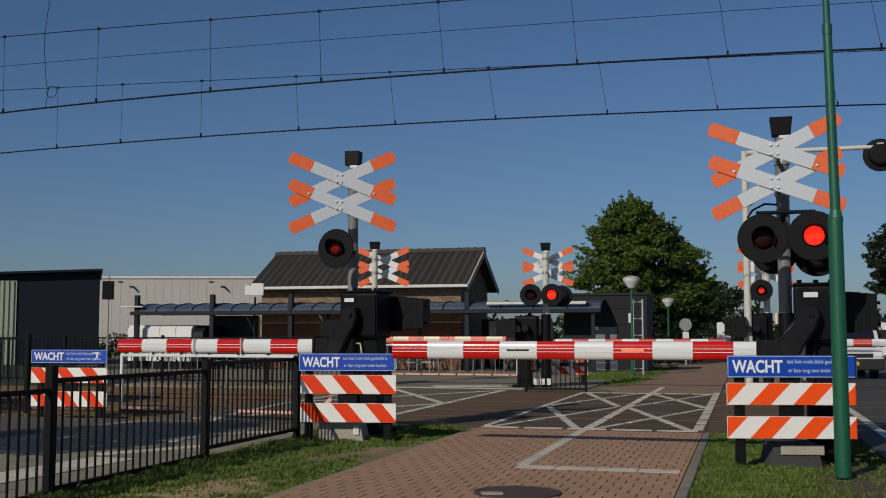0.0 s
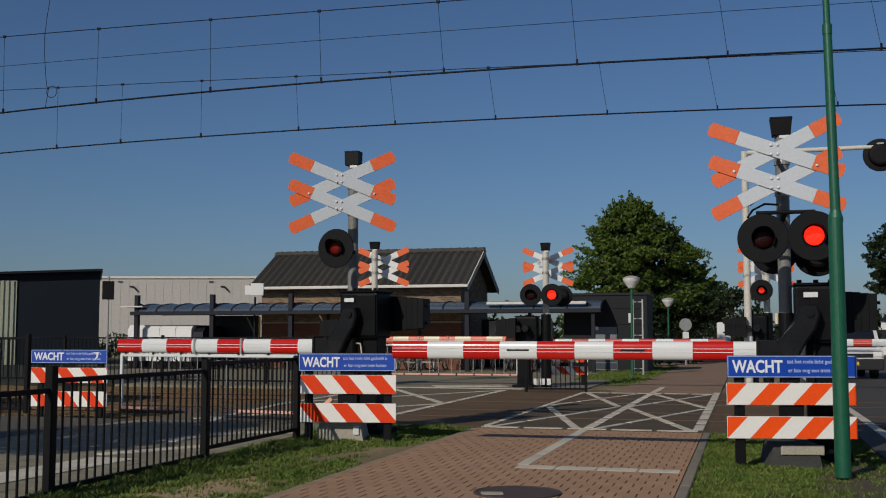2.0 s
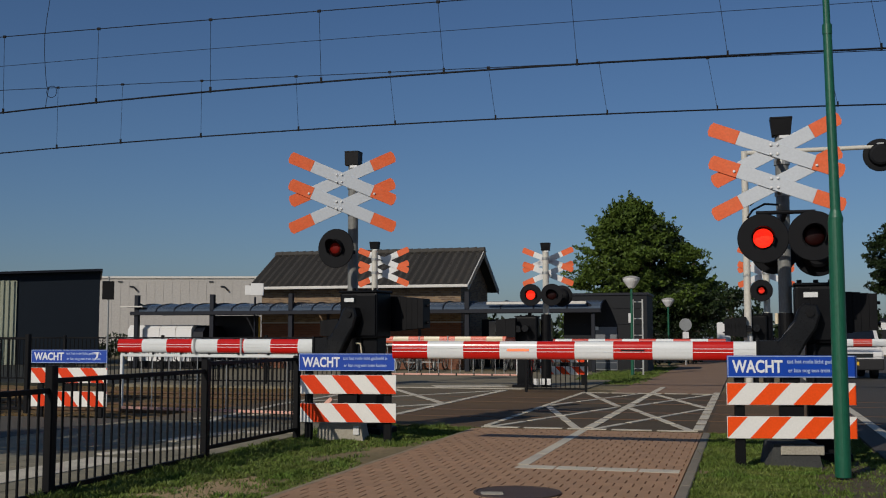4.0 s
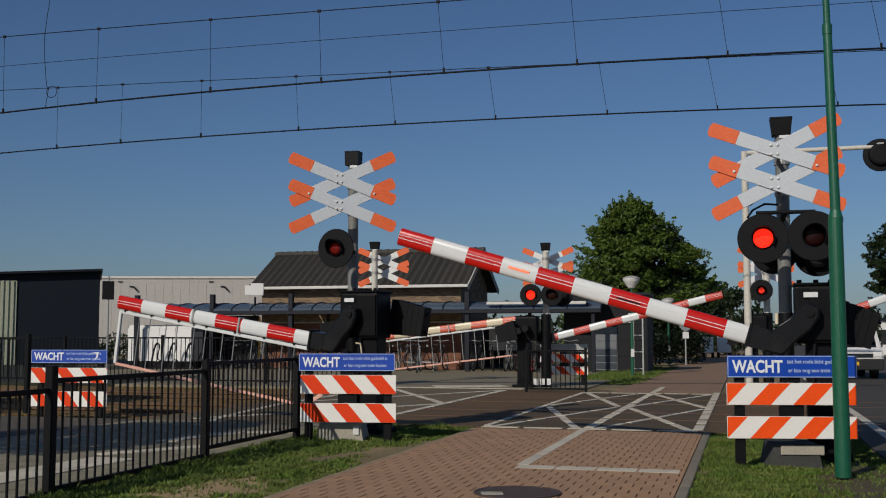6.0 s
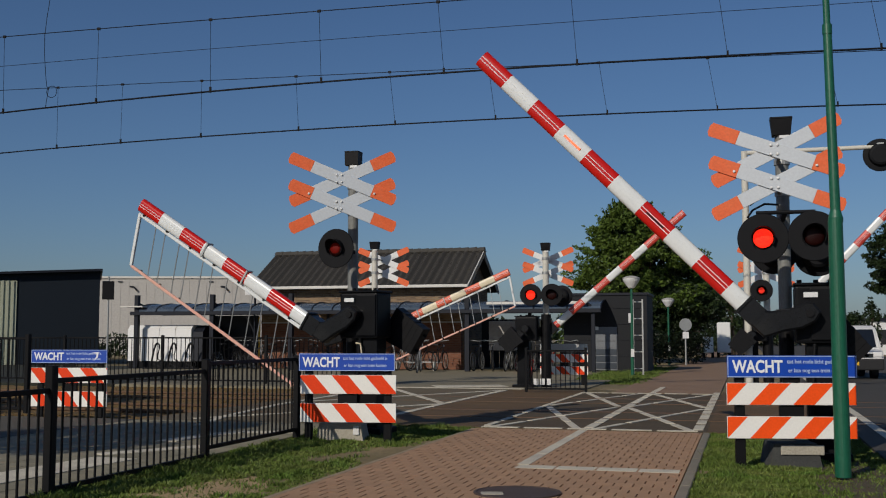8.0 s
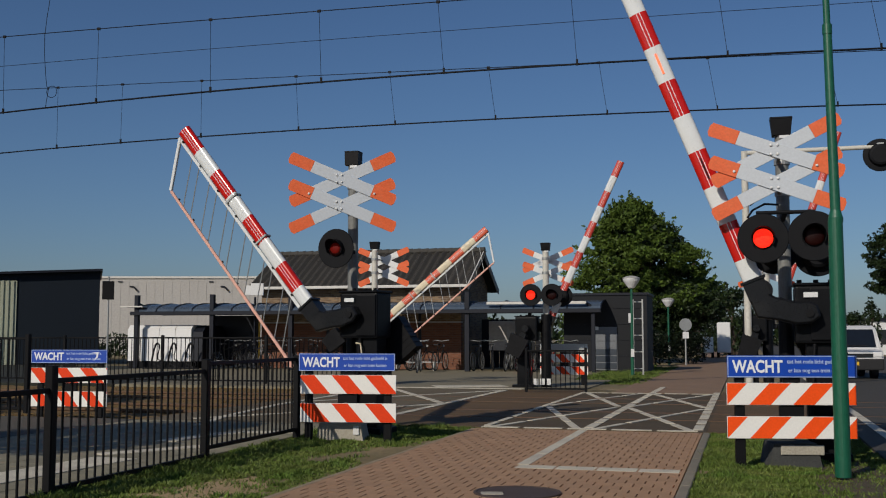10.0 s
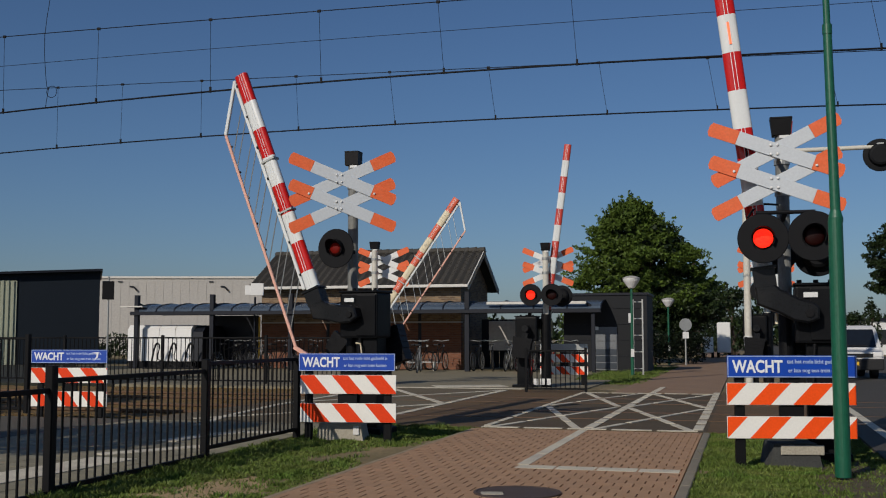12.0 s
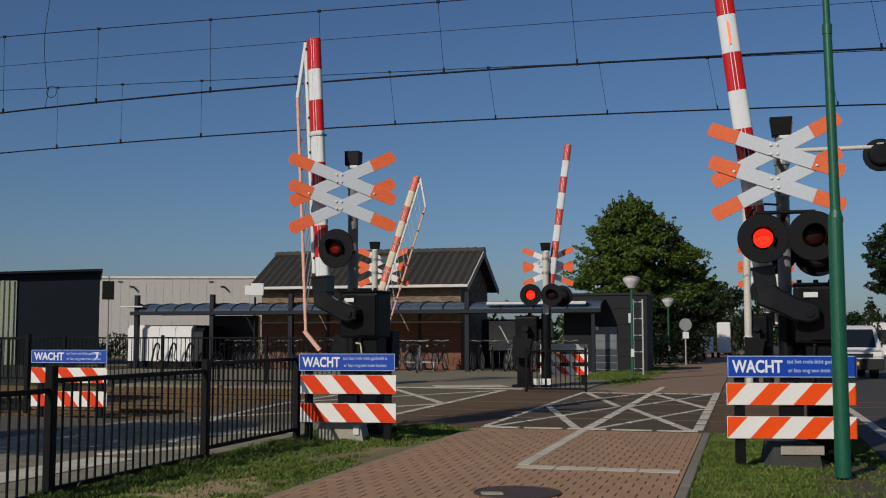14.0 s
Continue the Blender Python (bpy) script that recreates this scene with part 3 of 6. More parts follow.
def arm_outline(drop):
    """Side view of the cranked arm: hub at the origin, a leg down to the sleeve that holds the boom."""
    s, b = -(drop - 0.105), -(drop + 0.105)
    return [(-0.07, 0.085), (0.05, 0.10), (0.105, 0.05), (0.15, -0.07), (0.27, s + 0.03), (0.31, s), (0.50, s), (0.50, b), (0.14, b), (0.04, b * 0.62), (-0.06, b * 0.32), (-0.10, -0.02)]


def barrier(X, Y, z, turn, tip, drop, step, label, skirt=False, faded="", k=1.0, base=0.62, side=0.23):
    """A barrier machine; its boom lies along +x when shut, its front faces +y. Returns the machine, the arm and the skirt's pieces."""
    drive = thing("barrier_machine", pose(X, Y, 0, 0, 0, turn), label, "level crossing barrier", "barriers of the crossing")
    bm = bmesh.new()
    hc, hw = (side - 0.30) / 2, side + 0.30
    box(bm, hc, -0.05, z - 0.01, hw, 0.42, 0.58, bevel=0.03)
    part("housing", bm, DRIVE, drive, "black steel barrier housing")
    part("door", bm_box(-0.15, 0.165, z - 0.01, 0.27, 0.03, 0.52, bevel=0.012), DRIVE, drive)
    part("top_lid", bm_box(hc, -0.05, z + 0.292, hw + 0.03, 0.46, 0.03, bevel=0.01), DRIVE, drive)
    part("label_plate", bm_box(side - 0.15, 0.186, z + 0.185, 0.135, 0.012, 0.05), WHITE, drive, "small white plate")
    for dx in (0.08, -0.08, -0.22):
        part("lid_bolt", bm_cyl((dx, 0.05, z + 0.30), (dx, 0.05, z + 0.34), 0.025, seg=8), DRIVE, drive)
    pm = bmesh.new()
    box(pm, -0.12, -0.05, z * 0.5 - 0.12, 0.30, 0.28, z - 0.24, bevel=0.02)
    box(pm, -0.12, -0.05, 0.02, 0.5, 0.5, 0.08, bevel=0.01)
    part("pedestal", pm, DRIVE, drive, "black steel pedestal")
    part("cable", bm_cyl((-0.05, 0.12, z - 0.3), (0.02, 0.14, 0.1), 0.02, seg=8), BLACK, drive)
    if X < 0 and skirt and not faded:
        gt = bmesh.new()
        tube(gt, [(0.0, 0.15, z - 0.36), (-0.07, 0.16, z - 0.37), (-0.09, 0.16, z - 0.5)], 0.010, 6)
        part("grease_tube", gt, BOOM_CREAM, drive)
    # the swinging arm
    am = bmesh.new()
    ol = arm_outline(drop)
    prism(am, ol, 0.19, 0.325)
    am.normal_update()
    bmesh.ops.inset_individual(am, faces=[f for f in am.faces if len(f.verts) == len(ol)], thickness=0.022, depth=-0.016)
    cyl(am, (0, 0.14, 0), (0, 0.34, 0), 0.07, seg=20)
    # sleeve round the boom, with a flange at its mouth
    for q0, q1, g in ((0.31, 0.50, 0.0), (0.49, 0.515, 0.018)):
        prism(am, [(q0, -drop + 0.108 + g), (q1, -drop + 0.108 + g), (q1, -drop - 0.108 - g), (q0, -drop - 0.108 - g)], 0.15 - g, 0.345 + g)
    cyl(am, (0.06, 0.325, 0.0), (0.24, 0.325, -drop + 0.17), 0.012, seg=8)
    # lever and stacked counterweight behind the housing
    prism(am, [(-0.12, 0.05), (-0.56, 0.16), (-0.60, -0.02), (-0.56, -0.12), (-0.1, -0.08)], -0.56, -0.42)
    cyl(am, (0, -0.57, 0), (0, -0.24, 0), 0.08, seg=16)
    arm = part("boom_arm", am, ARM_BLACK, drive, "black cranked arm with a counterweight", pose(0, 0, z))
    for q in range(6):
        part("weight_plate", bm_box(-0.26 - 0.08 * q, -0.49, 0.02 + 0.003 * (q % 2), 0.0795, 0.22, 0.46 - 0.016 * q, bevel=0.002), BLACK, arm, "black counterweight plate")
    wb_ = bmesh.new()
    for zz in (0.12, -0.1):
        cyl(wb_, (-0.22, -0.49, zz), (-0.74, -0.49, zz), 0.018, seg=8)
    part("tie_rods", wb_, BLACK, arm)
    part("arm_pin", bm_cyl((0, 0.33, 0), (0, 0.365, 0), 0.04, seg=14), BLACK, arm)
    red, white = {"": (BOOM_RED, BOOM_WHITE), "cream": (BOOM_ORANGE, BOOM_CREAM), "pale": (BOOM_FADED, BOOM_WHITE)}[faded]
    rm, wm = boom_section(step, red, "red_section", k), boom_section(step, white, "white_section", k, white)
    r, i = tip, 0
    while r - step > base:
        r -= step
        part("boom_section", rm if i % 2 == 0 else wm, None, arm, "glossy red boom section" if i % 2 == 0 else "white boom section", pose(r, 0.25, -drop))
        i += 1
    part("boom_section", boom_section(r - base, red if i % 2 == 0 else white, "boom_section", k, white), None, arm, m=pose(base, 0.25, -drop))
    lights = []
    if not skirt:
        for q in (3.5, 6.5):
            part("boom_light", bm_box(tip - q * step, 0.25 + BD * k + 0.001, -drop + 0.003, step * 0.6, 0.012, 0.016, bevel=0.002), BLACK, arm, "narrow dark lamp strip")
            lights.append(part("lit_strip", bm_box(tip - q * step, 0.25 + BD * k - 0.016, -drop + 0.003, step * 0.58, 0.01, 0.022, bevel=0.002), STRIP_GLOW, arm, "glowing orange-red lamp strip"))
    for rr in ((2.36, 1.62) if skirt else ()):
        bb_ = bmesh.new()
        box(bb_, rr, 0.25, -drop, 0.03, BD * 2 * k + 0.02, BH * 2 * k + 0.02, bevel=0.004)
        part("boom_band", bb_, GALV, arm)
    pieces = []
    if skirt:
        ln, h = tip - base - 0.12, 0.73
        part("skirt_top_rail", bm_box(base + ln / 2 + 0.1, 0.25, -drop - BH * k - 0.035, ln, 0.03, 0.045, bevel=0.006), BOOM_WHITE, arm, "thin white rail under the boom")
        for q in range(7):
            part("skirt_clip", bm_box(base + 0.3 + q * (ln - 0.3) / 6, 0.25, -drop - BH * k - 0.01, 0.03, 0.05, 0.03), BLACK, arm)
        end = part("skirt_end_bar", bm_box(0, 0, -h / 2, 0.045, 0.04, h, bevel=0.005), BOOM_WHITE, drive, "white end bar of the hanging skirt")
        pieces.append((end, base + ln + 0.08, 0.0))
        for q in range(12):
            hang = part("skirt_hanger", bm_cyl((0, 0, 0), (0, 0, -h), 0.0075, seg=5), GALV, drive)
            pieces.append((hang, base + 0.30 + (q // 2 + 0.4 * (q % 2)) * (ln - 0.55) / 5.4, 0.0))
        lb = bmesh.new()
        box(lb, base + ln / 2 + 0.08, 0, 0, ln, 0.028, 0.04, bevel=0.006)
        box(lb, 0.02, 0, 0, 0.34, 0.03, 0.05, m=pose(base - 0.06, 0, 0.10, 0, 40, 0))
        low = part("skirt_low_rail", lb, SKIRT_PINK, drive, "faded pink-red lower rail of the skirt")
        pieces.append((low, 0.0, 1.0))
        for q in range(8):
            part("rail_clip", bm_box(base + 0.3 + q * (ln - 0.4) / 7, -0.02, 0, 0.025, 0.02, 0.06), BLACK, low)
    return drive, arm, z, drop + BH * k + 0.03, 0.73, pieces, lights


LEFTWARD = 180 - 15.7
B1 = barrier(3.63 + 0.068, 10.65 + 0.24, 1.436, LEFTWARD, 4.333, 0.376, 0.40, "black barrier machine with a red-and-white boom over the cycle path", k=1.04, base=0.46, side=0.13)
B2 = barrier(-1.05, 13.838, 1.485, 157, 3.645, 0.404, 0.412, "black barrier machine with a red-and-white boom and hanging skirt", skirt=True, k=1.02, base=0.46)
B3 = barrier(-2.14 - 0.068, 27.3 - 0.24, 1.40, TURN, 4.14, 0.27, 0.40, "black barrier machine with a faded boom and hanging skirt", skirt=True, faded="cream", k=0.95, base=0.47)
B4 = barrier(2.163 - 0.068, 26.34 - 0.24, 1.402, TURN, 4.60, 0.333, 0.40, "black barrier machine behind the tracks over the cycle path", faded="pale", k=0.95, base=0.47)
B5 = barrier(7.28 - 0.068, 25.0 - 0.24, 1.40, TURN, 4.9, 0.33, 0.40, "black barrier machine behind the tracks over the car road", faded="pale", k=0.95, base=0.47)


# ---- signs, fences and posts near the camera ----
FOOT = mat("weathered_concrete", (0.06, 0.062, 0.058), (0.04, 0.042, 0.04), rough=0.9, scale=5, fine=60, bump=0.4, amount=0.6, stain=0.5, stain_color=(0.06, 0.065, 0.035))


def sign_face(sign, W):
    for zz in (0.925 + 0.096, 0.925 - 0.096):
        part("sign_border", bm_box(0, -0.0115, zz, W - 0.012, 0.003, 0.007), LETTER_PALE, sign)
    for xx in (-0.593, 0.593):
        part("sign_border", bm_box(xx, -0.0115, 0.925, 0.007, 0.003, 0.199), LETTER_PALE, sign)
    flat = pose(0, 0, 0, 90, 0, 0)
    part("lettering", lettering("WACHT", 0.112, 0.47, 0.0048), None, sign, "white bold lettering", pose(-0.555, -0.012, 0.872) @ flat).data.materials.append(LETTER_GLINT)
    part("lettering", lettering("tot het rode licht gedoofd is", 0.036, 0.55, 0.0012), None, sign, "", pose(-0.045, -0.012, 0.955) @ flat).data.materials.append(LETTER_PALE)
    part("lettering", lettering("er kan nog een trein komen", 0.036, 0.53, 0.0012), None, sign, "", pose(-0.035, -0.012, 0.873) @ flat).data.materials.append(LETTER_PALE)


def warning_stand(m, label, slant, red=PANEL_ORANGE, back=False, plank_x=0.0, plank_w=1.2, foot=True, foot_dx=0.0, zs=(0.67, 0.36), h=0.205, foot_mat=CONCRETE, sign_k=1.0):
    st = thing("warning_stand", m, label, "barrier sign", "blue warning signs with striped planks")
    W = 1.2
    sign = part("sign_panel", bm_box(0, 0, 0.925, W, 0.02, 0.205, bevel=0.004), GALV if back else BLUE, st, "grey sign back" if back else "blue enamel sign panel", Matrix.Diagonal((sign_k, 1, 1, 1)))
    if not back:
        sign_face(sign, W)
    for zz in zs:
        pl = part("plank", bm_box(plank_x, 0.01, zz, plank_w, 0.024, h, bevel=0.003), PANEL_WHITE, st, "white plank with slanted orange stripes")
        w, s = 0.195, 0.187 * slant
        x0 = -plank_w / 2 + plank_x
        for q in range(-1, 5):
            a = x0 + (0.205 if slant > 0 else 0.16) + q * 0.4
            quad = [(a, zz - h / 2 + 0.003), (a + w, zz - h / 2 + 0.003), (a + w + s, zz + h / 2 - 0.003), (a + s, zz + h / 2 - 0.003)]
            quad = clip_band(quad, x0 + 0.002, x0 + plank_w - 0.002)
            if len(quad) > 2:
                sb = bmesh.new()
                prism(sb, quad, -0.0035, -0.0015)
                part("stripe", sb, red, pl)
    for xx in (-0.47, 0.47):
        part("post", bm_box(plank_x * 0.5 + xx, 0.06, 0.42, 0.09, 0.06, 0.86, bevel=0.006), FENCE, st, "black steel post")
    part("bracket", bm_box(0.0, 0.05, 0.5, 0.22, 0.05, 0.34), FENCE, st)
    part("bracket", bm_box(0.0, 0.035, 0.86, 0.16, 0.03, 0.3), FENCE, st)
    fb = bmesh.new()
    fw = 0.245 if foot_mat is FOOT else 0.29
    prism(fb, [(-fw, -0.03), (fw, -0.03), (fw - 0.045, 0.2), (0.045 - fw, 0.2)], 0.14, 0.56)
    if foot:
        part("concrete_foot", fb, foot_mat, st, "weathered olive-grey concrete foot", pose(foot_dx, 0, 0))
        if foot_mat is FOOT:
            part("foot_slab", bm_box(foot_dx + 0.06, 0.135, 0.14, 0.40, 0.03, 0.09, bevel=0.006), CONCRETE, st, "pale concrete slab on the foot")
        else:
            part("foot_plate", bm_box(foot_dx + 0.2, 0.128, 0.12, 0.07, 0.012, 0.1, bevel=0.003), LOCKER_WHITE, st, "small white plate on the foot")
    else:
        fb.free()
    return st


def clip_band(poly, a, b):
    for lim, keep in ((a, lambda x: x >= a), (b, lambda x: x <= b)):
        out = []
        for p, q in zip(poly, poly[1:] + poly[:1]):
            if keep(p[0]):
                out.append(p)
            if keep(p[0]) != keep(q[0]):
                t = (lim - p[0]) / (q[0] - p[0])
                out.append((lim, p[1] + t * (q[1] - p[1])))
        poly = out
        if not poly:
            break
    return poly


warning_stand(pose(3.255, 10.08, 0, 0, 0, -4), "blue warning sign over two orange-striped planks in the grass", 1.0, plank_x=-0.007, plank_w=1.185, sign_k=0.99, foot_dx=0.055, foot_mat=FOOT)
warning_stand(pose(-1.13, 12.68, -0.02, 0, 0, -6), "blue warning sign over red-striped planks by the fence", -1.0, red=PANEL_RED, foot_dx=-0.11, plank_x=0.015, plank_w=1.14, zs=(0.665, 0.335), h=0.222, sign_k=0.955)
far_stand = warning_stand(pose(-5.75, 16.6, -0.022, 0, 0, -8) @ Matrix.Diagonal((1.035, 1, 1, 1)), "blue warning sign over striped planks beside the ballast", -1.0, red=PANEL_RED, foot=False, zs=(0.635, 0.275), h=0.232)
scratch = bmesh.new()
prism(scratch, [(0.36, 0.985), (0.47, 0.995), (0.45, 0.91), (0.39, 0.86), (0.43, 0.93), (0.43, 0.965)], -0.0145, -0.0125)
part("scratch", scratch, LETTER_GLINT, far_stand, "pale scratched patch")
warning_stand(pose(3.05, 27.2, 0, 0, 0, -10), "grey-backed warning sign over striped planks behind the far mast", -1.0, red=PANEL_RED, back=True, foot=False)


def bar_fence(m, stops, label, h=1.02, post=0.075, rail=0.035, bar=0.0115, gap=0.115, lift=0.07, post_top=0.05, step=0.0):
    """Posts at the stops along x, with panels of thin upright bars between two rails."""
    fe = thing("bar_fence", m, label, "fence")
    pm_ = finish(bm_box(0, 0, (h + post_top) / 2, post, post, h + post_top, bevel=0.008), "post", FENCE)
    bm_ = finish(bm_cyl((0, 0, lift), (0, 0, h - 0.02), bar, seg=6), "bar", FENCE)
    for x in stops:
        part("post", pm_, None, fe, m=pose(x, 0, 0))
    for k, (x, y) in enumerate(zip(stops, stops[1:])):
        for zz in (lift - step * k, h - 0.02 - step * k):
            part("rail", bm_box((x + y) / 2, 0, max(zz, 0.0), y - x - post, rail, 0.04, bevel=0.004), FENCE, fe)
        n = int((y - x - post) / gap)
        for q in range(1, n + 1):
            part("bar", bm_, None, fe, m=pose(x + post / 2 + (y - x - post) * q / (n + 1), 0, -step * k))
    return fe


bar_fence(at(-5.2, 12.02, 0, -90), [0, 2.27, 4.76, 7.2], "black steel bar fence between grass and footway", h=0.955, step=0.075, post_top=0.025, lift=0.1)
bar_fence(at(-8.95, 25.6, 0, 180), [0, 3, 6, 9, 12, 15, 18], "black steel bar fence along the far side of the tracks", h=1.2, gap=0.13)
bar_fence(at(-10.98, 14.7, 0, 180), [0, 2.4, 4.8], "black steel bar fence beside the ballast bed", h=1.2, gap=0.16)
# the small pen round the far mast
bar_fence(pose(1.83, 23.75, 0, 0, 0, -8), [0, 1.3], "low black bar fence in front of the far mast", h=0.92, gap=0.11, post=0.06)

# street lamp at the verge
lp = thing("street_lamp_post", pose(3.44, 9.35, 0), "green painted steel lamp post in the grass", "lamp post")
part("lower_shaft", bm_cyl((0, 0, 0), (-0.004, 0, 2.22), 0.068, 0.063, seg=24), GREEN, lp, smooth=False)
lb = bmesh.new()
lathe(lb, [(0.063, 2.20), (0.064, 2.24), (0.052, 2.28), (0.044, 2.31), (0.044, 2.33)], seg=24)
part("collar", lb, GREEN, lp)
part("upper_shaft", bm_cyl((0, 0, 2.3), (-0.025, 0, 3.92), 0.044, 0.038, seg=20), GREEN, lp)
part("upper_collar", bm_cyl((-0.025, 0, 3.88), (-0.025, 0, 3.97), 0.042, seg=20), GREEN, lp)
part("top_shaft", bm_cyl((-0.025, 0, 3.95), (-0.05, 0, 5.6), 0.030, 0.026, seg=16), GREEN, lp)
hb2 = bmesh.new()
lathe(hb2, [(0.03, 5.55), (0.12, 5.62), (0.26, 5.75), (0.27, 5.80), (0.16, 5.90), (0.03, 5.93)], seg=24)
part("lamp_head", hb2, WHITE, lp, "white mushroom lamp head")

# manhole cover in the path
mh = thing("manhole_cover", pose(0.575, 8.42, 0.004), "round dark iron manhole cover in the brick path", "manhole cover")
mb = bmesh.new()
lathe(mb, [(0.34, -0.05), (0.34, 0.006), (0.32, 0.008), (0.31, 0.002)], seg=40)
IRON = mat("cast_iron", (0.085, 0.06, 0.048), (0.055, 0.04, 0.034), rough=0.75, metal=0.1, scale=6, fine=70, bump=0.4, amount=0.5)
part("rim", mb, IRON, mh)
part("insert", bm_box(-0.2, -0.08, 0.003, 0.17, 0.12, 0.012, bevel=0.003), CONCRETE, mh, "pale concrete insert")

# ---- overhead line ----
def stagger(u, a, b, c):
    if u < -17:
        return stagger(-17, a, b, c) - 0.17 * (u + 17)
    if u > 4:
        return stagger(4, a, b, c) + 0.15 * (u - 4)
    return a * u * u + b * u + c


def wire(name, fz, fv, r, label):
    bm = bmesh.new()
    us = [-60, -40] + [-26 + i * 1.0 for i in range(40)] + [30]
    pts = [Vector((u, fv(u), fz(u))) for u in us]
    tube(bm, pts, r, 6)
    ob = part(name, bm, WIRE, m=pose(0, 0, 0, 0, 0, TURN))
    return tagged(ob, label, "overhead wire")


V1, V2 = (lambda u: stagger(u, 0.0082, 0.0711, 16.747)), (lambda u: stagger(u, 0.0076, 0.1032, 20.7745))
Z1, Z2 = (lambda u: 6.685 + 0.0089 * u + 0.00229 * u * u), (lambda u: 6.505 + 0.0009 * u + 0.00182 * u * u)
cw1 = wire("contact_wire", lambda u: 5.5, V1, 0.016, "dark contact wire over the near track")
cw2 = wire("contact_wire", lambda u: 5.5, V2, 0.0145, "dark contact wire over the far track")
wire("messenger_wire", Z1, V1, 0.0085, "dark messenger wire above the near track")
wire("messenger_wire", Z2, V2, 0.0075, "dark messenger wire above the far track")
wire("feeder_wire", lambda u: 7.40 - 0.006 * u - 0.0006 * (u + 6) ** 2, lambda u: 20.7, 0.006, "thin feeder wire above the far track")
DROPS_1 = ((-13.65, -13.68), (-11.41, -11.39), (-8.96, -8.98), (-6.82, -6.87), (-4.65, -4.75), (-2.47, -2.56), (-0.17, -0.31), (2.05, 1.85))
DROPS_2 = ((-15.05, -15.06), (-13.27, -13.25), (-11.2, -11.2), (-8.88, -8.95), (-6.75, -6.87), (-4.67, -4.81), (-2.48, -2.63), (-0.42, -0.58), (1.75, 1.57))
for drops, fv, fz, cw in ((DROPS_1, V1, Z1, cw1), (DROPS_2, V2, Z2, cw2)):
    for u, w in drops:
        db = bmesh.new()
        cyl(db, (u, fv(u), 5.5), (w, fv(w), fz(w)), 0.0042, seg=5)
        box(db, u, fv(u), 5.53, 0.03, 0.03, 0.10)
        box(db, w, fv(w), fz(w), 0.06, 0.03, 0.045)
        part("dropper", db, WIRE, cw)
jb = bmesh.new()
curve_pts = [Vector((u, V1(-12.6), z)) for u, z in ((-12.5, 8.3), (-12.57, 7.58), (-12.63, 7.2), (-12.66, 6.9), (-12.65, 6.5), (-12.61, 6.1), (-12.58, 5.9))]
loop = [Vector((-12.47 - 0.11 * math.cos(w), V1(-12.6), 5.8 + 0.11 * math.sin(w))) for w in [0.9 - i * math.pi / 7 for i in range(0, 15)]]
tube(jb, curve_pts + loop + [Vector((-12.6, V1(-12.6), 5.5))], 0.006, 5)
part("jumper_cable", jb, WIRE, cw1, "looped jumper cable")


# ---- behind the crossing ----
def brick_wall_mat(name, c1, c2, mortar):
    m = mat(name, c1, c2, rough=0.9, scale=2, fine=30, bump=0.2, amount=0.4)
    n, l = m.node_tree.nodes, m.node_tree.links
    br = n.new("ShaderNodeTexBrick")
    br.inputs["Color1"].default_value, br.inputs["Color2"].default_value, br.inputs["Mortar"].default_value = (*c1, 1), (*c2, 1), (*mortar, 1)
    br.inputs["Scale"].default_value, br.inputs["Mortar Size"].default_value = 1.0, 0.008
    br.inputs["Brick Width"].default_value, br.inputs["Row Height"].default_value = 0.22, 0.066
    tc, mp = n.new("ShaderNodeTexCoord"), n.new("ShaderNodeMapping")
    mp.inputs["Rotation"].default_value = (radians(90), 0, 0)
    l.new(tc.outputs["Object"], mp.inputs[0])
    l.new(mp.outputs[0], br.inputs["Vector"])
    l.new(br.outputs[0], n["Principled BSDF"].inputs["Base Color"])
    return m


HOUSE_BRICK = brick_wall_mat("yellow_brown_brick", (0.25, 0.165, 0.085), (0.10, 0.062, 0.036), (0.20, 0.165, 0.12))
HOUSE_RED_BRICK = brick_wall_mat("red_brown_brick", (0.19, 0.07, 0.032), (0.12, 0.042, 0.02), (0.14, 0.09, 0.062))
ROOF_TILE = mat("dark_brown_roof_tile", (0.062, 0.056, 0.045), (0.04, 0.037, 0.031), rough=0.75, scale=3, fine=40, bump=0.2, amount=0.5, per_object=0.18)
FASCIA = mat("white_fascia", (0.68, 0.66, 0.60), rough=0.6, scale=3, fine=40, bump=0.03, amount=0.3)
CLAD_GREY = mat("pale_cladding", (0.40, 0.385, 0.355), (0.35, 0.335, 0.31), rough=0.6, scale=0.5, fine=8, bump=0.03, amount=0.3)
CLAD_DARK = mat("dark_blue_cladding", (0.007, 0.012, 0.019), (0.006, 0.010, 0.016), spec=0.2, rough=0.6, scale=0.5, fine=8, bump=0.03, amount=0.3)
CLAD_CREAM = mat("cream_corrugated", (0.37, 0.39, 0.285), (0.31, 0.33, 0.24), rough=0.6, scale=0.5, fine=8, bump=0.03, amount=0.3)
GREY_PANEL = mat("grey_panel", (0.0145, 0.0157, 0.018), (0.011, 0.0122, 0.0145), spec=0.2, rough=0.65, scale=0.8, fine=14, bump=0.05, amount=0.3)
DOOR_GREY = mat("roller_door_grey", (0.16, 0.17, 0.18), (0.13, 0.14, 0.15), rough=0.5, scale=2, fine=20, bump=0.03, amount=0.3)
STEEL_BLUE = mat("dark_shelter_steel", (0.007, 0.009, 0.015), (0.011, 0.013, 0.02), spec=0.25, rough=0.5, scale=3, fine=40, bump=0.03, amount=0.4)
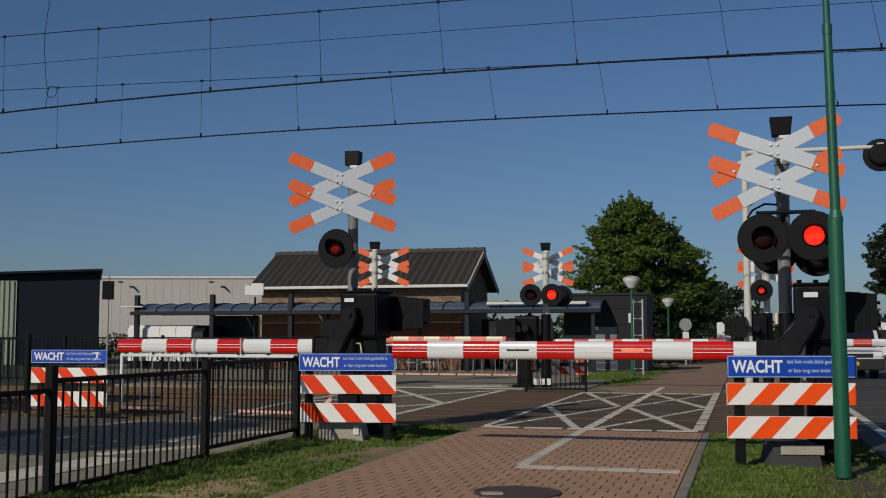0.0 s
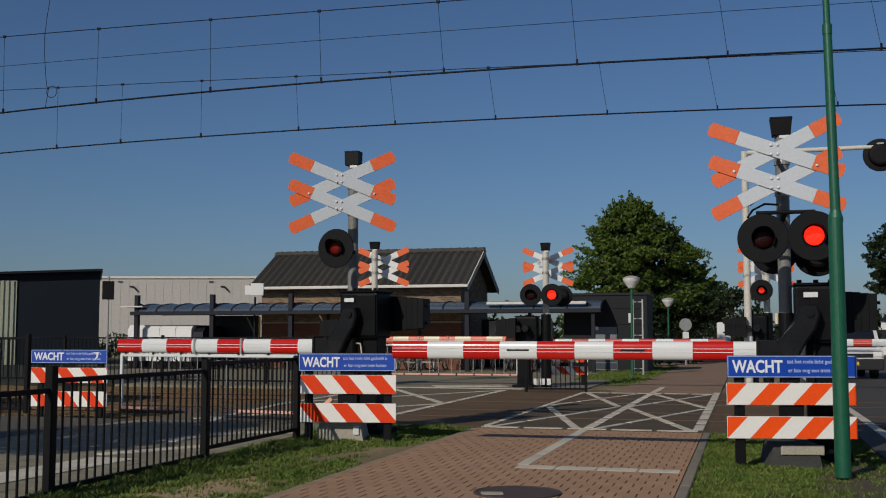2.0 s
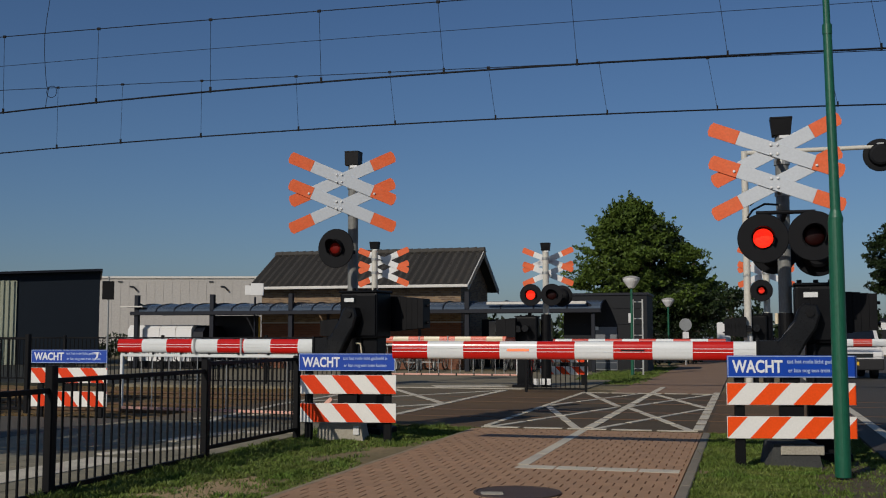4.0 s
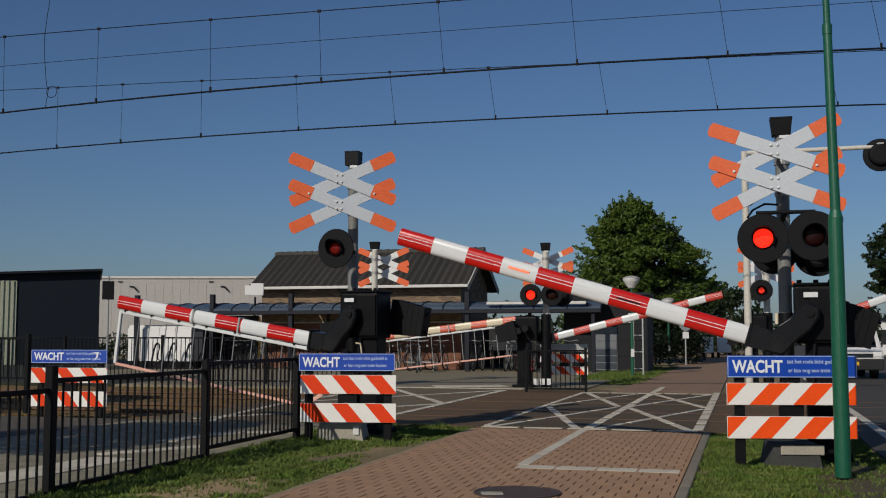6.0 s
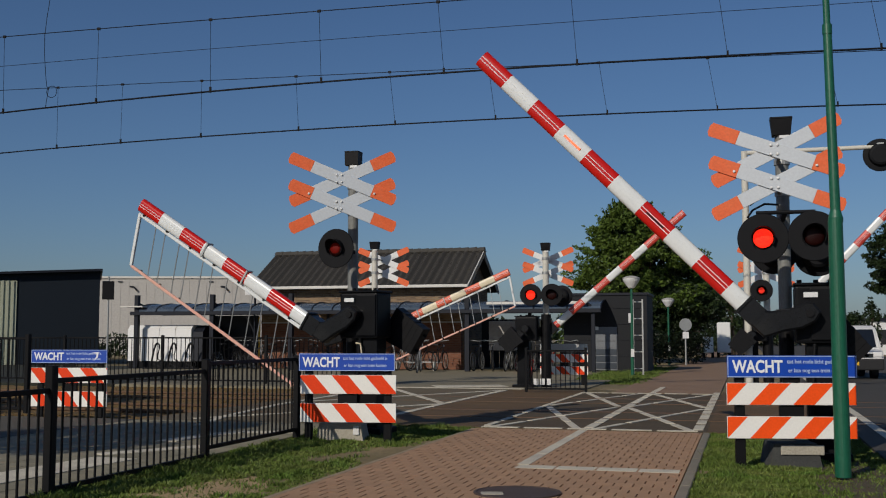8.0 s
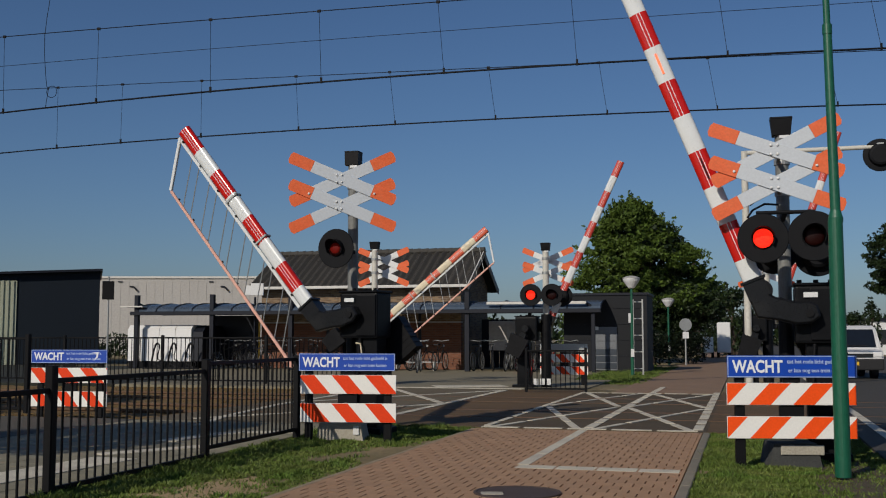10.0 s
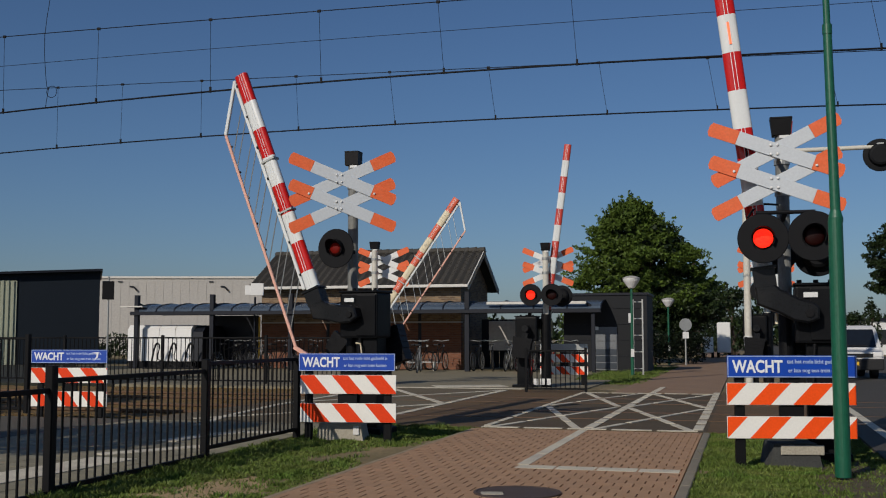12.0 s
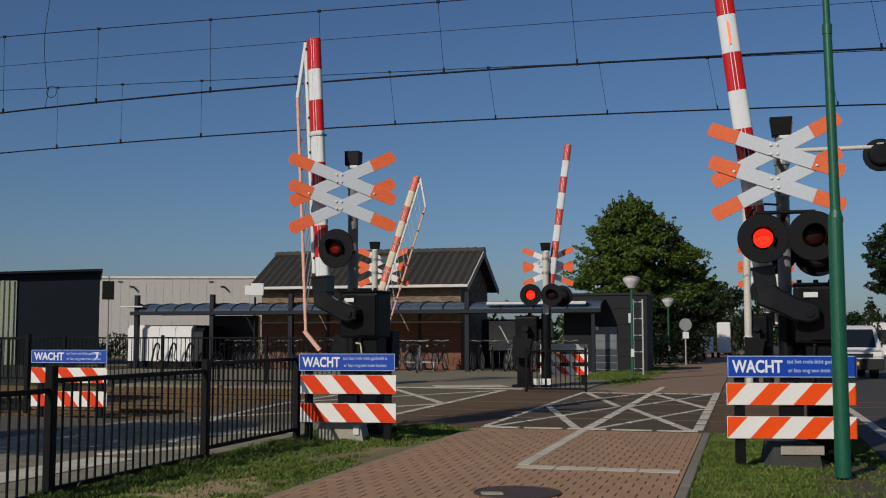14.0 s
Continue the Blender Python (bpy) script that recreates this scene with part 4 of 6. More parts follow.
ROOF_SHEET = mat("smoked_blue_roof_sheet", (0.10, 0.13, 0.17), (0.07, 0.095, 0.13), rough=0.22, scale=1.5, fine=20, bump=0.02, amount=0.4)
nt_ = ROOF_SHEET.node_tree
tr_, mx_ = nt_.nodes.new("ShaderNodeBsdfTransparent"), nt_.nodes.new("ShaderNodeMixShader")
tr_.inputs[0].default_value, mx_.inputs[0].default_value = (0.55, 0.53, 0.52, 1), 0.22
nt_.links.new(nt_.nodes["Principled BSDF"].outputs[0], mx_.inputs[1])
nt_.links.new(tr_.outputs[0], mx_.inputs[2])
nt_.links.new(mx_.outputs[0], nt_.nodes["Material Output"].inputs[0])
DOOR_BLUE = mat("roller_door_blue", (0.028, 0.04, 0.055), (0.022, 0.03, 0.042), rough=0.5, scale=2, fine=20, bump=0.03, amount=0.3)
LOCKER = mat("white_locker", (0.72, 0.72, 0.70), (0.66, 0.66, 0.64), rough=0.5, scale=2, fine=30, bump=0.02, amount=0.25)
GLASS_DARK = mat("dark_window_glass", (0.012, 0.015, 0.02), rough=0.08, scale=2, fine=20, bump=0, amount=0.2, spec=0.8)
RUBBER = mat("tyre_rubber", (0.015, 0.015, 0.016), rough=0.8, scale=9, fine=60, bump=0.1, amount=0.3)
BARK = mat("bark", (0.09, 0.065, 0.045), (0.055, 0.04, 0.03), rough=0.95, scale=6, fine=40, bump=0.6, amount=0.5, stretch=(1, 1, 0.3))
LEAF = leaf_mat("leaf_green", (0.112, 0.166, 0.022), (0.042, 0.072, 0.011))
# darker green for conifers and woods, and for shade painted inside the large crown
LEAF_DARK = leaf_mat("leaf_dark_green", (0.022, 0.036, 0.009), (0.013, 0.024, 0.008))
LEAF_YEW = leaf_mat("hedge_dark_leaf", (0.009, 0.016, 0.005), (0.006, 0.011, 0.004))
YELLOW = mat("yellow_plate", (0.75, 0.46, 0.02), rough=0.5, scale=8, fine=60, bump=0, amount=0.1)


def house():
    """A small brick station house with a tiled saddle roof; its front lies along x, its right corner at the origin."""
    L, D, H0, HR = 8.1, 4.3, 3.36, 4.57
    h = thing("station_house", at(-10.2, 38.75), "small brick house with a dark tiled saddle roof", "house")
    t = 0.25
    part("front_wall", bm_box(-L / 2, t / 2, 2.565, L, t, 1.55), HOUSE_BRICK, h, "yellow-brown brick wall")
    part("lower_wall", bm_box(-L / 2, t / 2 + 0.01, 0.86, L, t, 1.74), HOUSE_RED_BRICK, h, "red-brown brick lower wall")
    part("brick_course", bm_box(-L / 2, t / 2 - 0.02, 1.76, L + 0.02, t, 0.06), CLAD_GREY, h)
    for nm, x in (("gable_wall", 0.0), ("gable_wall", -L + t)):
        g = bmesh.new()
        prism(g, [(t, 0), (D, 0), (D, H0), (D / 2, HR - 0.12), (t, H0)], -t, 0)
        part(nm, g, HOUSE_BRICK, h, m=pose(x, 0, 0) @ Matrix(((0, 1, 0, 0), (1, 0, 0, 0), (0, 0, 1, 0), (0, 0, 0, 1))))
    part("back_wall", bm_box(-L / 2, D - t / 2, H0 / 2, L - 2 * t, t, H0), HOUSE_BRICK, h)
    # roof: columns of waved tiles in steps
    run, ov, side = D / 2, 0.42, 0.40
    slope = math.atan2(HR - H0, run)
    ln = (run + ov) / math.cos(slope)
    rows, colw = 11, 0.3
    ncol = round((L + 2 * side) / colw)
    tm = bmesh.new()
    rl = ln / rows
    seg = 6
    for j in range(rows):
        y0, y1 = j * rl, (j + 1) * rl + 0.03
        lowr, upr = [], []
        for i in range(seg + 1):
            x = colw * i / seg
            z = 0.05 * math.sin(2 * math.pi * i / seg)
            lowr.append(tm.verts.new((x, y0, z + 0.03)))
            upr.append(tm.verts.new((x, y1, z + 0.014)))
        for i in range(seg):
            tm.faces.new((lowr[i], lowr[i + 1], upr[i + 1], upr[i]))
        foot = [tm.verts.new((colw * i / seg, y0 + 0.01, 0.05 * math.sin(2 * math.pi * i / seg) + 0.012)) for i in range(seg + 1)]
        for i in range(seg):
            tm.faces.new((foot[i], foot[i + 1], lowr[i + 1], lowr[i]))
    col = finish(tm, "tile_column", ROOF_TILE)
    for back in (False, True):
        deck = part("roof_slope", bm_box(0, ln / 2, -0.08, L + 2 * side, ln, 0.06), ROOF_TILE, h, "dark tiled roof slope",
                    pose(-L / 2, -ov, H0 - ov * math.tan(slope), math.degrees(slope), 0, 0) if not back else pose(-L / 2, D + ov, H0 - ov * math.tan(slope)) @ pose(0, 0, 0, 0, 0, 180) @ pose(0, 0, 0, math.degrees(slope), 0, 0))
        for c in range(ncol):
            part("tile_column", col, None, deck, m=pose(-(L + 2 * side) / 2 + c * colw, 0, 0))
    rg = bmesh.new()
    for i in range(27):
        cyl(rg, (-L - side + 0.33 * i, D / 2, HR + 0.04), (-L - side + 0.33 * i + 0.34, D / 2, HR + 0.05), 0.10, 0.115, seg=10)
    part("ridge_tiles", rg, ROOF_TILE, h)
    part("gutter", bm_box(-L / 2, -ov - 0.05, H0 - ov * math.tan(slope) - 0.03, L + 2 * side, 0.1, 0.11, bevel=0.02), FASCIA, h, "white gutter")
    for s in (-1, 1):
        for xx in (side - 0.02, -L - side + 0.02):
            m = pose(xx, D / 2, HR - 0.02) @ pose(0, 0, 0, 0, 0, 0 if s < 0 else 180) @ pose(0, 0, 0, math.degrees(slope), 0, 0)
            part("verge_board", bm_box(0, -ln / 2, -0.06, 0.04, ln, 0.2), FASCIA, h, m=m)
    return h


house()
nb = thing("notice_board", pose(-7.05, 40.2, 0, 0, 0, 0), "white board on a pole beside the house", "sign board")
part("pole", bm_cyl((0, 0.08, 0), (0, 0.08, 2.7), 0.04, seg=10), STEEL_BLUE, nb)
part("panel", bm_box(0.09, 0, 2.98, 0.48, 0.06, 0.46, bevel=0.01), LOCKER, nb)
part("side_panel", bm_box(-0.26, 0.03, 2.95, 0.22, 0.06, 0.36, bevel=0.01), LOCKER, nb)

wh = thing("warehouse", pose(-19, 75, 0), "long pale-grey metal-clad warehouse", "warehouse")
part("wall", bm_box(0, 6, 2.65, 34, 12, 5.3), CLAD_GREY, wh, "pale grey cladding")
for i in range(57):
    part("cladding_rib", finish(bm_box(0, 0, 0, 0.14, 0.016, 5.1), "cladding_rib", CLAD_GREY) if i == 0 else bpy.data.meshes["cladding_rib"], None, wh, m=pose(-16.8 + i * 0.6, -0.006, 2.6))
part("roof_edge", bm_box(0, 6, 5.36, 34.2, 12.2, 0.14), FASCIA, wh, "white roof edge")
for x in (-8.8, -2.55, 3.8, 10.1):
    lb_ = bmesh.new()
    tube(lb_, [(x - 0.32, -0.05, 4.72), (x - 0.02, -0.1, 4.68), (x + 0.2, -0.16, 4.42)], 0.06, 6)
    part("wall_lamp", lb_, STEEL_BLUE, wh)
    part("wall_vent", bm_box(x - 1.0, -0.04, 5.05, 0.3, 0.08, 0.08), STEEL_BLUE, wh)

hall = thing("dark_hall", pose(-15.35, 48, 0, 0, 0, 18), "dark blue-grey metal hall with a cream corrugated gate", "industrial hall")
hw_ = bmesh.new()
prism(hw_, [(0, 0), (-12, 0), (-12, 3.53), (0, 4.13)], 0.0, 8.0)
part("wall", hw_, CLAD_DARK, hall, "dark blue-grey cladding")
part("roof_edge", bm_box(-6, 3.9, 0.03, 12.2, 8.5, 0.1), STEEL_BLUE, hall, m=pose(0, 0, 4.15, 0, -2.86, 0))
gate = part("corrugated_gate", bm_box(-6.1, -0.03, 1.83, 5.3, 0.06, 3.66), CLAD_CREAM, hall, "cream corrugated gate")
for i in range(25):
    part("gate_rib", finish(bm_box(0, 0, 0, 0.09, 0.07, 3.64), "gate_rib", CLAD_CREAM) if i == 0 else bpy.data.meshes["gate_rib"], None, gate, m=pose(-8.65 + i * 0.21, -0.08, 1.83))

sp = thing("track_sign", pose(-7.48, 24.0, 0, 0, 0, 6), "small black square track sign on a thin pole", "track sign")
part("pole", bm_cyl((0, 0, -0.1), (0, 0, 2.55), 0.022, seg=8), GALV, sp)
part("plate", bm_box(0.0, -0.035, 2.24, 0.26, 0.03, 0.41, bevel=0.006), BLACK, sp)


# bicycle shelter
def shelter():
    v = 36.6
    s = thing("bicycle_shelter", at(0, v), "long dark steel bicycle shelter with a smoked barrel roof", "bicycle shelter")
    u0, u1 = -22.72, -4.7
    posts = (-22.5, -19.3, -16.1, -12.8, -9.4)
    pm = finish(bm_box(0, 0, 1.4, 0.17, 0.17, 2.8, bevel=0.01), "post", STEEL_BLUE)
    for u in posts:
        part("post", pm, None, s, "dark steel post", pose(u, 0, 0))
        part("bracket", bm_box(0, 0.5, 0, 0.06, 1.1, 0.08), STEEL_BLUE, s, m=pose(u, 0, 2.5, -14, 0, 0))
    for u in (-15.5, -11.8, -7.6):
        part("back_post", bm_box(u, 2.2, 1.1, 0.12, 0.12, 2.2), STEEL_BLUE, s)
    part("front_beam", bm_box((u0 + u1) / 2, -0.12, 2.10, u1 - u0, 0.1, 0.14, bevel=0.01), STEEL_BLUE, s)
    part("back_beam", bm_box((u0 + u1) / 2, 2.3, 2.14, u1 - u0, 0.1, 0.14), STEEL_BLUE, s)
    bays = [(-22.4, -19.35), (-19.25, -16.15), (-16.05, -12.85), (-12.75, -9.45), (-9.35, u1)]
    for a, b in bays:
        rb = bmesh.new()
        n = 10
        ring0, ring1 = [], []
        for i in range(n + 1):
            w = math.pi * i / n
            y, z = 1.1 - 1.2 * math.cos(w), 2.15 + 0.33 * math.sin(w)
            ring0.append((y, z))
        for (y, z), (y2, z2) in zip(ring0, ring0[1:]):
            vs = [rb.verts.new(c) for c in ((a, y, z), (b, y, z), (b, y2, z2), (a, y2, z2), (a, y, z - 0.02), (b, y, z - 0.02), (b, y2, z2 - 0.02), (a, y2, z2 - 0.02))]
            rb.faces.new(vs[:4])
            rb.faces.new(vs[7:3:-1])
        roof = part("roof_sheet", rb, ROOF_SHEET, s, "smoked blue barrel roof sheet")
        for q in range(5):
            x = a + (b - a) * q / 4
            cb = bmesh.new()
            tube(cb, [Vector((x, y, z + 0.01)) for y, z in ring0], 0.025, 6)
            part("roof_rib", cb, STEEL_BLUE, roof)
    part("end_canopy", bm_box(-22.62, 0.2, 2.36, 0.95, 0.9, 0.05, m=None), FASCIA, s, "white end canopy")
    part("light_strip", bm_box(-6.92, -0.2, 2.375, 3.46, 0.08, 0.09), FASCIA, s, "white strip on the roof edge")
    eb = bmesh.new()
    box(eb, -4.98, 0, 1.0, 0.13, 0.13, 2.0, bevel=0.01)
    tube(eb, [(-4.98, 0, 1.95), (-5.0, 0, 2.12), (-5.08, 0, 2.26), (-5.22, 0, 2.36)], 0.055, 6)
    part("post", eb, STEEL_BLUE, s, "dark steel end post with a curved head")
    part("wall_panel", bm_box(-19.5, 2.35, 1.05, 2.0, 0.05, 2.0), STEEL_BLUE, s)
    part("yellow_edge", bm_box(-18.45, 2.3, 1.05, 0.06, 0.06, 1.9), YELLOW, s)


shelter()

lk = thing("bicycle_lockers", at(-23.12, 36.95), "row of white rounded bicycle lockers", "bicycle lockers", kind="")
for i in range(4):
    b_ = bmesh.new()
    prism(b_, [(0, 0.28), (1.9, 0.28), (1.9, 1.5), (1.7, 1.66), (0.2, 1.66), (0.03, 1.5)], 0.0, 0.67)
    part("locker", b_, LOCKER, lk, "white locker", pose(i * 0.69, 0, 0) @ Matrix(((0, 1, 0, 0), (1, 0, 0, 0), (0, 0, 1, 0), (0, 0, 0, 1))))
part("plinth", bm_box(1.4, 0.97, 0.14, 2.74, 1.8, 0.28), BLACK, lk, "dark plinth under the lockers")
b_ = bmesh.new()
prism(b_, [(0, 0.28), (1.9, 0.28), (1.9, 1.4), (1.6, 1.64), (0.4, 1.64), (0.1, 1.4)], 0.0, 0.42)
part("dark_locker", b_, STEEL_BLUE, lk, "black end locker", pose(2.78, 0, 0) @ Matrix(((0, 1, 0, 0), (1, 0, 0, 0), (0, 0, 1, 0), (0, 0, 0, 1))))


def ring(bm, r, t, cx, cz, seg=22, sub=6, y=0.0):
    vs = []
    for i in range(seg):
        a = 2 * math.pi * i / seg
        vs.append([bm.verts.new((cx + (r + t * math.cos(b)) * math.cos(a), y + t * math.sin(b), cz + (r + t * math.cos(b)) * math.sin(a))) for b in [2 * math.pi * j / sub for j in range(sub)]])
    for i in range(seg):
        for j in range(sub):
            bm.faces.new((vs[i][j], vs[(i + 1) % seg][j], vs[(i + 1) % seg][(j + 1) % sub], vs[i][(j + 1) % sub]))


def bicycle(m, paint, label):
    b = thing("bicycle", m, label, "bicycle", "bicycles at the shelter")
    for cx in (-0.53, 0.53):
        wb = bmesh.new()
        ring(wb, 0.325, 0.022, cx, 0.345)
        w = part("wheel", wb, RUBBER, b)
        rb = bmesh.new()
        for q in range(8):
            a = math.pi * q / 8
            cyl(rb, (cx - 0.3 * math.cos(a), 0, 0.345 - 0.3 * math.sin(a)), (cx + 0.3 * math.cos(a), 0, 0.345 + 0.3 * math.sin(a)), 0.004, seg=4)
        ring(rb, 0.30, 0.009, cx, 0.345, sub=4)
        part("rim", rb, GALV, w)
    fb = bmesh.new()
    for p, q, r in (((-0.53, 0, 0.345), (-0.08, 0, 0.30), 0.012), ((-0.53, 0, 0.345), (-0.2, 0, 0.80), 0.011), ((-0.08, 0, 0.3), (-0.22, 0, 0.85), 0.017), ((-0.08, 0, 0.3), (0.36, 0, 0.74), 0.019), ((-0.18, 0, 0.72), (0.34, 0, 0.86), 0.017), ((0.33, 0, 0.95), (0.42, 0, 0.62), 0.019), ((0.42, 0, 0.62), (0.53, 0, 0.345), 0.013)):
        cyl(fb, p, q, r, seg=7)
    part("frame", fb, paint, b)
    hb = bmesh.new()
    tube(hb, [(0.12, -0.29, 1.06), (0.26, -0.25, 1.09), (0.31, 0, 1.05), (0.26, 0.25, 1.09), (0.12, 0.29, 1.06)], 0.012, 6)
    part("handlebar", hb, GALV, b)
    part("saddle", bm_box(-0.25, 0, 0.93, 0.26, 0.17, 0.06, bevel=0.02), RUBBER, b)
    cb = bmesh.new()
    tube(cb, [(-0.75, 0, 0.74), (-0.35, 0, 0.74)], 0.01, 5)
    box(cb, -0.56, 0, 0.74, 0.36, 0.13, 0.015)
    part("carrier", cb, BLACK, b)
    part("head_lamp", bm_cyl((0.40, 0, 0.88), (0.46, 0, 0.88), 0.035, seg=10), LOCKER, b)
    return b


rb_ = random.Random(7)
paints = [mat("bicycle_black", (0.02, 0.02, 0.022), rough=0.3, scale=6, fine=50, bump=0, amount=0.2), mat("bicycle_red", (0.30, 0.02, 0.015), rough=0.35, scale=6, fine=50, bump=0, amount=0.2), mat("bicycle_silver", (0.45, 0.46, 0.47), rough=0.3, metal=0.5, scale=6, fine=50, bump=0, amount=0.2)]
protos = []
slots = [-19.0 + 0.7 * i for i in range(13)] + [-9.2 + 0.55 * i for i in range(7)]
for i, u in enumerate(slots):
    k = 1 if i == 18 else (0, 0, 2, 0, 0, 0, 0, 2)[i % 8]
    mm = at(u, 37.3 + rb_.uniform(-0.15, 0.15), 0, rb_.uniform(62, 118)) @ pose(0, 0, 0, rb_.uniform(-5, 5), 0, 0)
    found = [p for p, kk in protos if kk == k]
    if found:
        copy_thing(found[0], mm)
    else:
        protos.append((bicycle(mm, paints[k], ("black city bicycle parked in the shelter", "red city bicycle parked in the shelter", "silver city bicycle parked in the shelter")[k]), k))
# looped stands before the lockers
def loop_stand(m):
    st = thing("bicycle_stand", m, "black looped tube bicycle stand before the white lockers", "bicycle stand", "looped bicycle stands")
    lb_ = bmesh.new()
    tube(lb_, [(0.0, 0, 0.04), (0.05, 0, 0.34), (0.13, 0, 0.72), (0.2, 0, 0.92), (0.28, 0, 0.97), (0.35, 0, 0.9), (0.36, 0, 0.76)], 0.036, 8)
    tube(lb_, [(0.36, 0, 0.78), (0.28, 0, 0.5), (0.3, 0, 0.36), (0.44, 0, 0.3), (0.52, 0, 0.16), (0.42, 0, 0.06), (0.1, 0, 0.2)], 0.02, 7)
    part("loop", lb_, BLACK, st)
    part("foot_bar", bm_box(0.15, 0, 0.03, 0.95, 0.08, 0.06), BLACK, st)
    return st


stand_ = loop_stand(at(-21.75, 36.4))
for u in (-21.05, -20.35):
    copy_thing(stand_, at(u, 36.4))
copy_thing(next(p for p, kk in protos if kk == 2), at(-10.75, 35.2, 0, 100))
st_ = thing("bicycle_rack", at(-16, 37.3), "low steel bicycle rack under the shelter", "bicycle rack")
part("rack_rail", bm_box(0.3, 0, 0.3, 10.4, 0.04, 0.04), GALV, st_)
for i in range(8):
    part("rack_leg", bm_box(-4.6 + i * 1.4, 0, 0.15, 0.04, 0.3, 0.3), GALV, st_)

def foliage(clumps, per, size, seed, squash=0.8):
    """Leaves scattered over many clumps: (x, y, z, radius)."""
    rnd = np.random.RandomState(seed)
    V, F = [], []
    k = 0
    for (x, y, z, r) in clumps:
        n = max(6, int(per * r * r))
        d = rnd.normal(size=(n, 3))
        d /= np.linalg.norm(d, axis=1)[:, None]
        rad = r * rnd.uniform(0.55, 1.08, (n, 1)) ** 0.6
        c = np.array([x, y, z]) + d * rad * np.array([1, 1, squash])
        a = rnd.normal(size=(n, 3)) + d * 0.5
        a /= np.linalg.norm(a, axis=1)[:, None]
        b = np.cross(a, rnd.normal(size=(n, 3)))
        b /= np.linalg.norm(b, axis=1)[:, None]
        s = size * rnd.uniform(0.6, 1.3, (n, 1))
        q = np.stack([c - a * s, c + b * s * 0.5, c + a * s, c - b * s * 0.5], 1).reshape(-1, 3)
        V.append(q)
        F += [(k + 4 * i, k + 4 * i + 1, k + 4 * i + 2, k + 4 * i + 3) for i in range(n)]
        k += 4 * n
    me = bpy.data.meshes.new("crown")
    me.from_pydata(np.concatenate(V).tolist(), [], F)
    return me


# grey service building with a roller door
sb_ = thing("service_building", at(-3.17, 37.7), "flat-roofed dark grey service building with a roller door", "service building")
part("wall", bm_box(-1.55, 1.2, 1.34, 2.9, 2.4, 2.68), GREY_PANEL, sb_, "dark grey panelled wall")
part("roof_edge", bm_box(-1.55, 1.2, 2.70, 3.0, 2.5, 0.08), STEEL_BLUE, sb_)
for i in range(4):
    part("wall_joint", bm_box(-1.55, -0.012, 0.55 + i * 0.55, 2.9, 0.02, 0.012), STEEL_BLUE, sb_)
dr = part("roller_door", bm_box(-1.51, -0.02, 0.8, 0.76, 0.06, 1.5), DOOR_GREY, sb_, "grey roller door")
for i in range(6):
    part("door_slat", bm_box(-1.51, -0.055, 0.2 + i * 0.24, 0.72, 0.03, 0.2, bevel=0.008), DOOR_BLUE if i < 3 else DOOR_GREY, dr)
part("door_lamp", bm_box(-1.83, -0.09, 1.50, 0.12, 0.08, 0.12), LOCKER, sb_)

# boards, crates and a bin behind the end of the shelter
ib = thing("information_board", at(-8.75, 39.6), "pale grey information board behind the bicycles", "notice board")
part("panel", bm_box(0, 0, 1.25, 1.15, 0.05, 1.1, bevel=0.01), CLAD_GREY, ib)
for x in (-0.45, 0.45):
    part("leg", bm_box(x, 0.04, 0.4, 0.06, 0.05, 0.8), STEEL_BLUE, ib)
ib = thing("information_board", at(-7.3, 39.2), "cream map board on dark legs behind the bicycles", "notice board")
part("panel", bm_box(0, 0, 1.5, 0.95, 0.05, 0.62, bevel=0.01), CLAD_CREAM, ib)
for x in (-0.4, 0.4):
    part("leg", bm_box(x, 0.04, 0.6, 0.06, 0.05, 1.2), STEEL_BLUE, ib)
cr_ = thing("red_crate", at(-7.35, 36.9), "red plastic crate beside the bicycles", "crate")
part("crate_body", bm_box(0, 0, 0.2, 0.5, 0.36, 0.36, bevel=0.02), BOOM_RED, cr_)
part("crate_rim", bm_box(0, 0, 0.39, 0.54, 0.4, 0.04, bevel=0.01), BOOM_RED, cr_)
bk_ = thing("shelter_back_wall", at(-7.4, 41.5), "dark timber screen behind the shelter end", "screen")
for i in [*range(7), *range(10, 14)]:
    part("board", bm_box(-2.5 + i * 0.36, 0, 0.95, 0.34, 0.05, 1.9, bevel=0.006), GREY_PANEL, bk_)


def park_lamp(X, Y, h, label):
    p = thing("street_lamp", pose(X, Y, 0), label, "street lamp", "mushroom street lamps")
    part("pole", bm_cyl((0, 0, 0), (0, 0, h - 0.3), 0.055, 0.035, seg=12), GREEN, p, "green pole")
    b = bmesh.new()
    lathe(b, [(0.05, h - 0.32), (0.1, h - 0.30), (0.24, h - 0.10), (0.27, h - 0.03), (0.26, h)], seg=20)
    part("shade", b, LOCKER, p, "pale translucent bowl")
    b = bmesh.new()
    lathe(b, [(0.28, h), (0.28, h + 0.02), (0.15, h + 0.07), (0.03, h + 0.09)], seg=20)
    part("cap", b, CLAD_GREY, p)
    part("cover_plate", bm_box(0, -0.06, 0.7, 0.1, 0.04, 0.25), LOCKER, p)
    return p


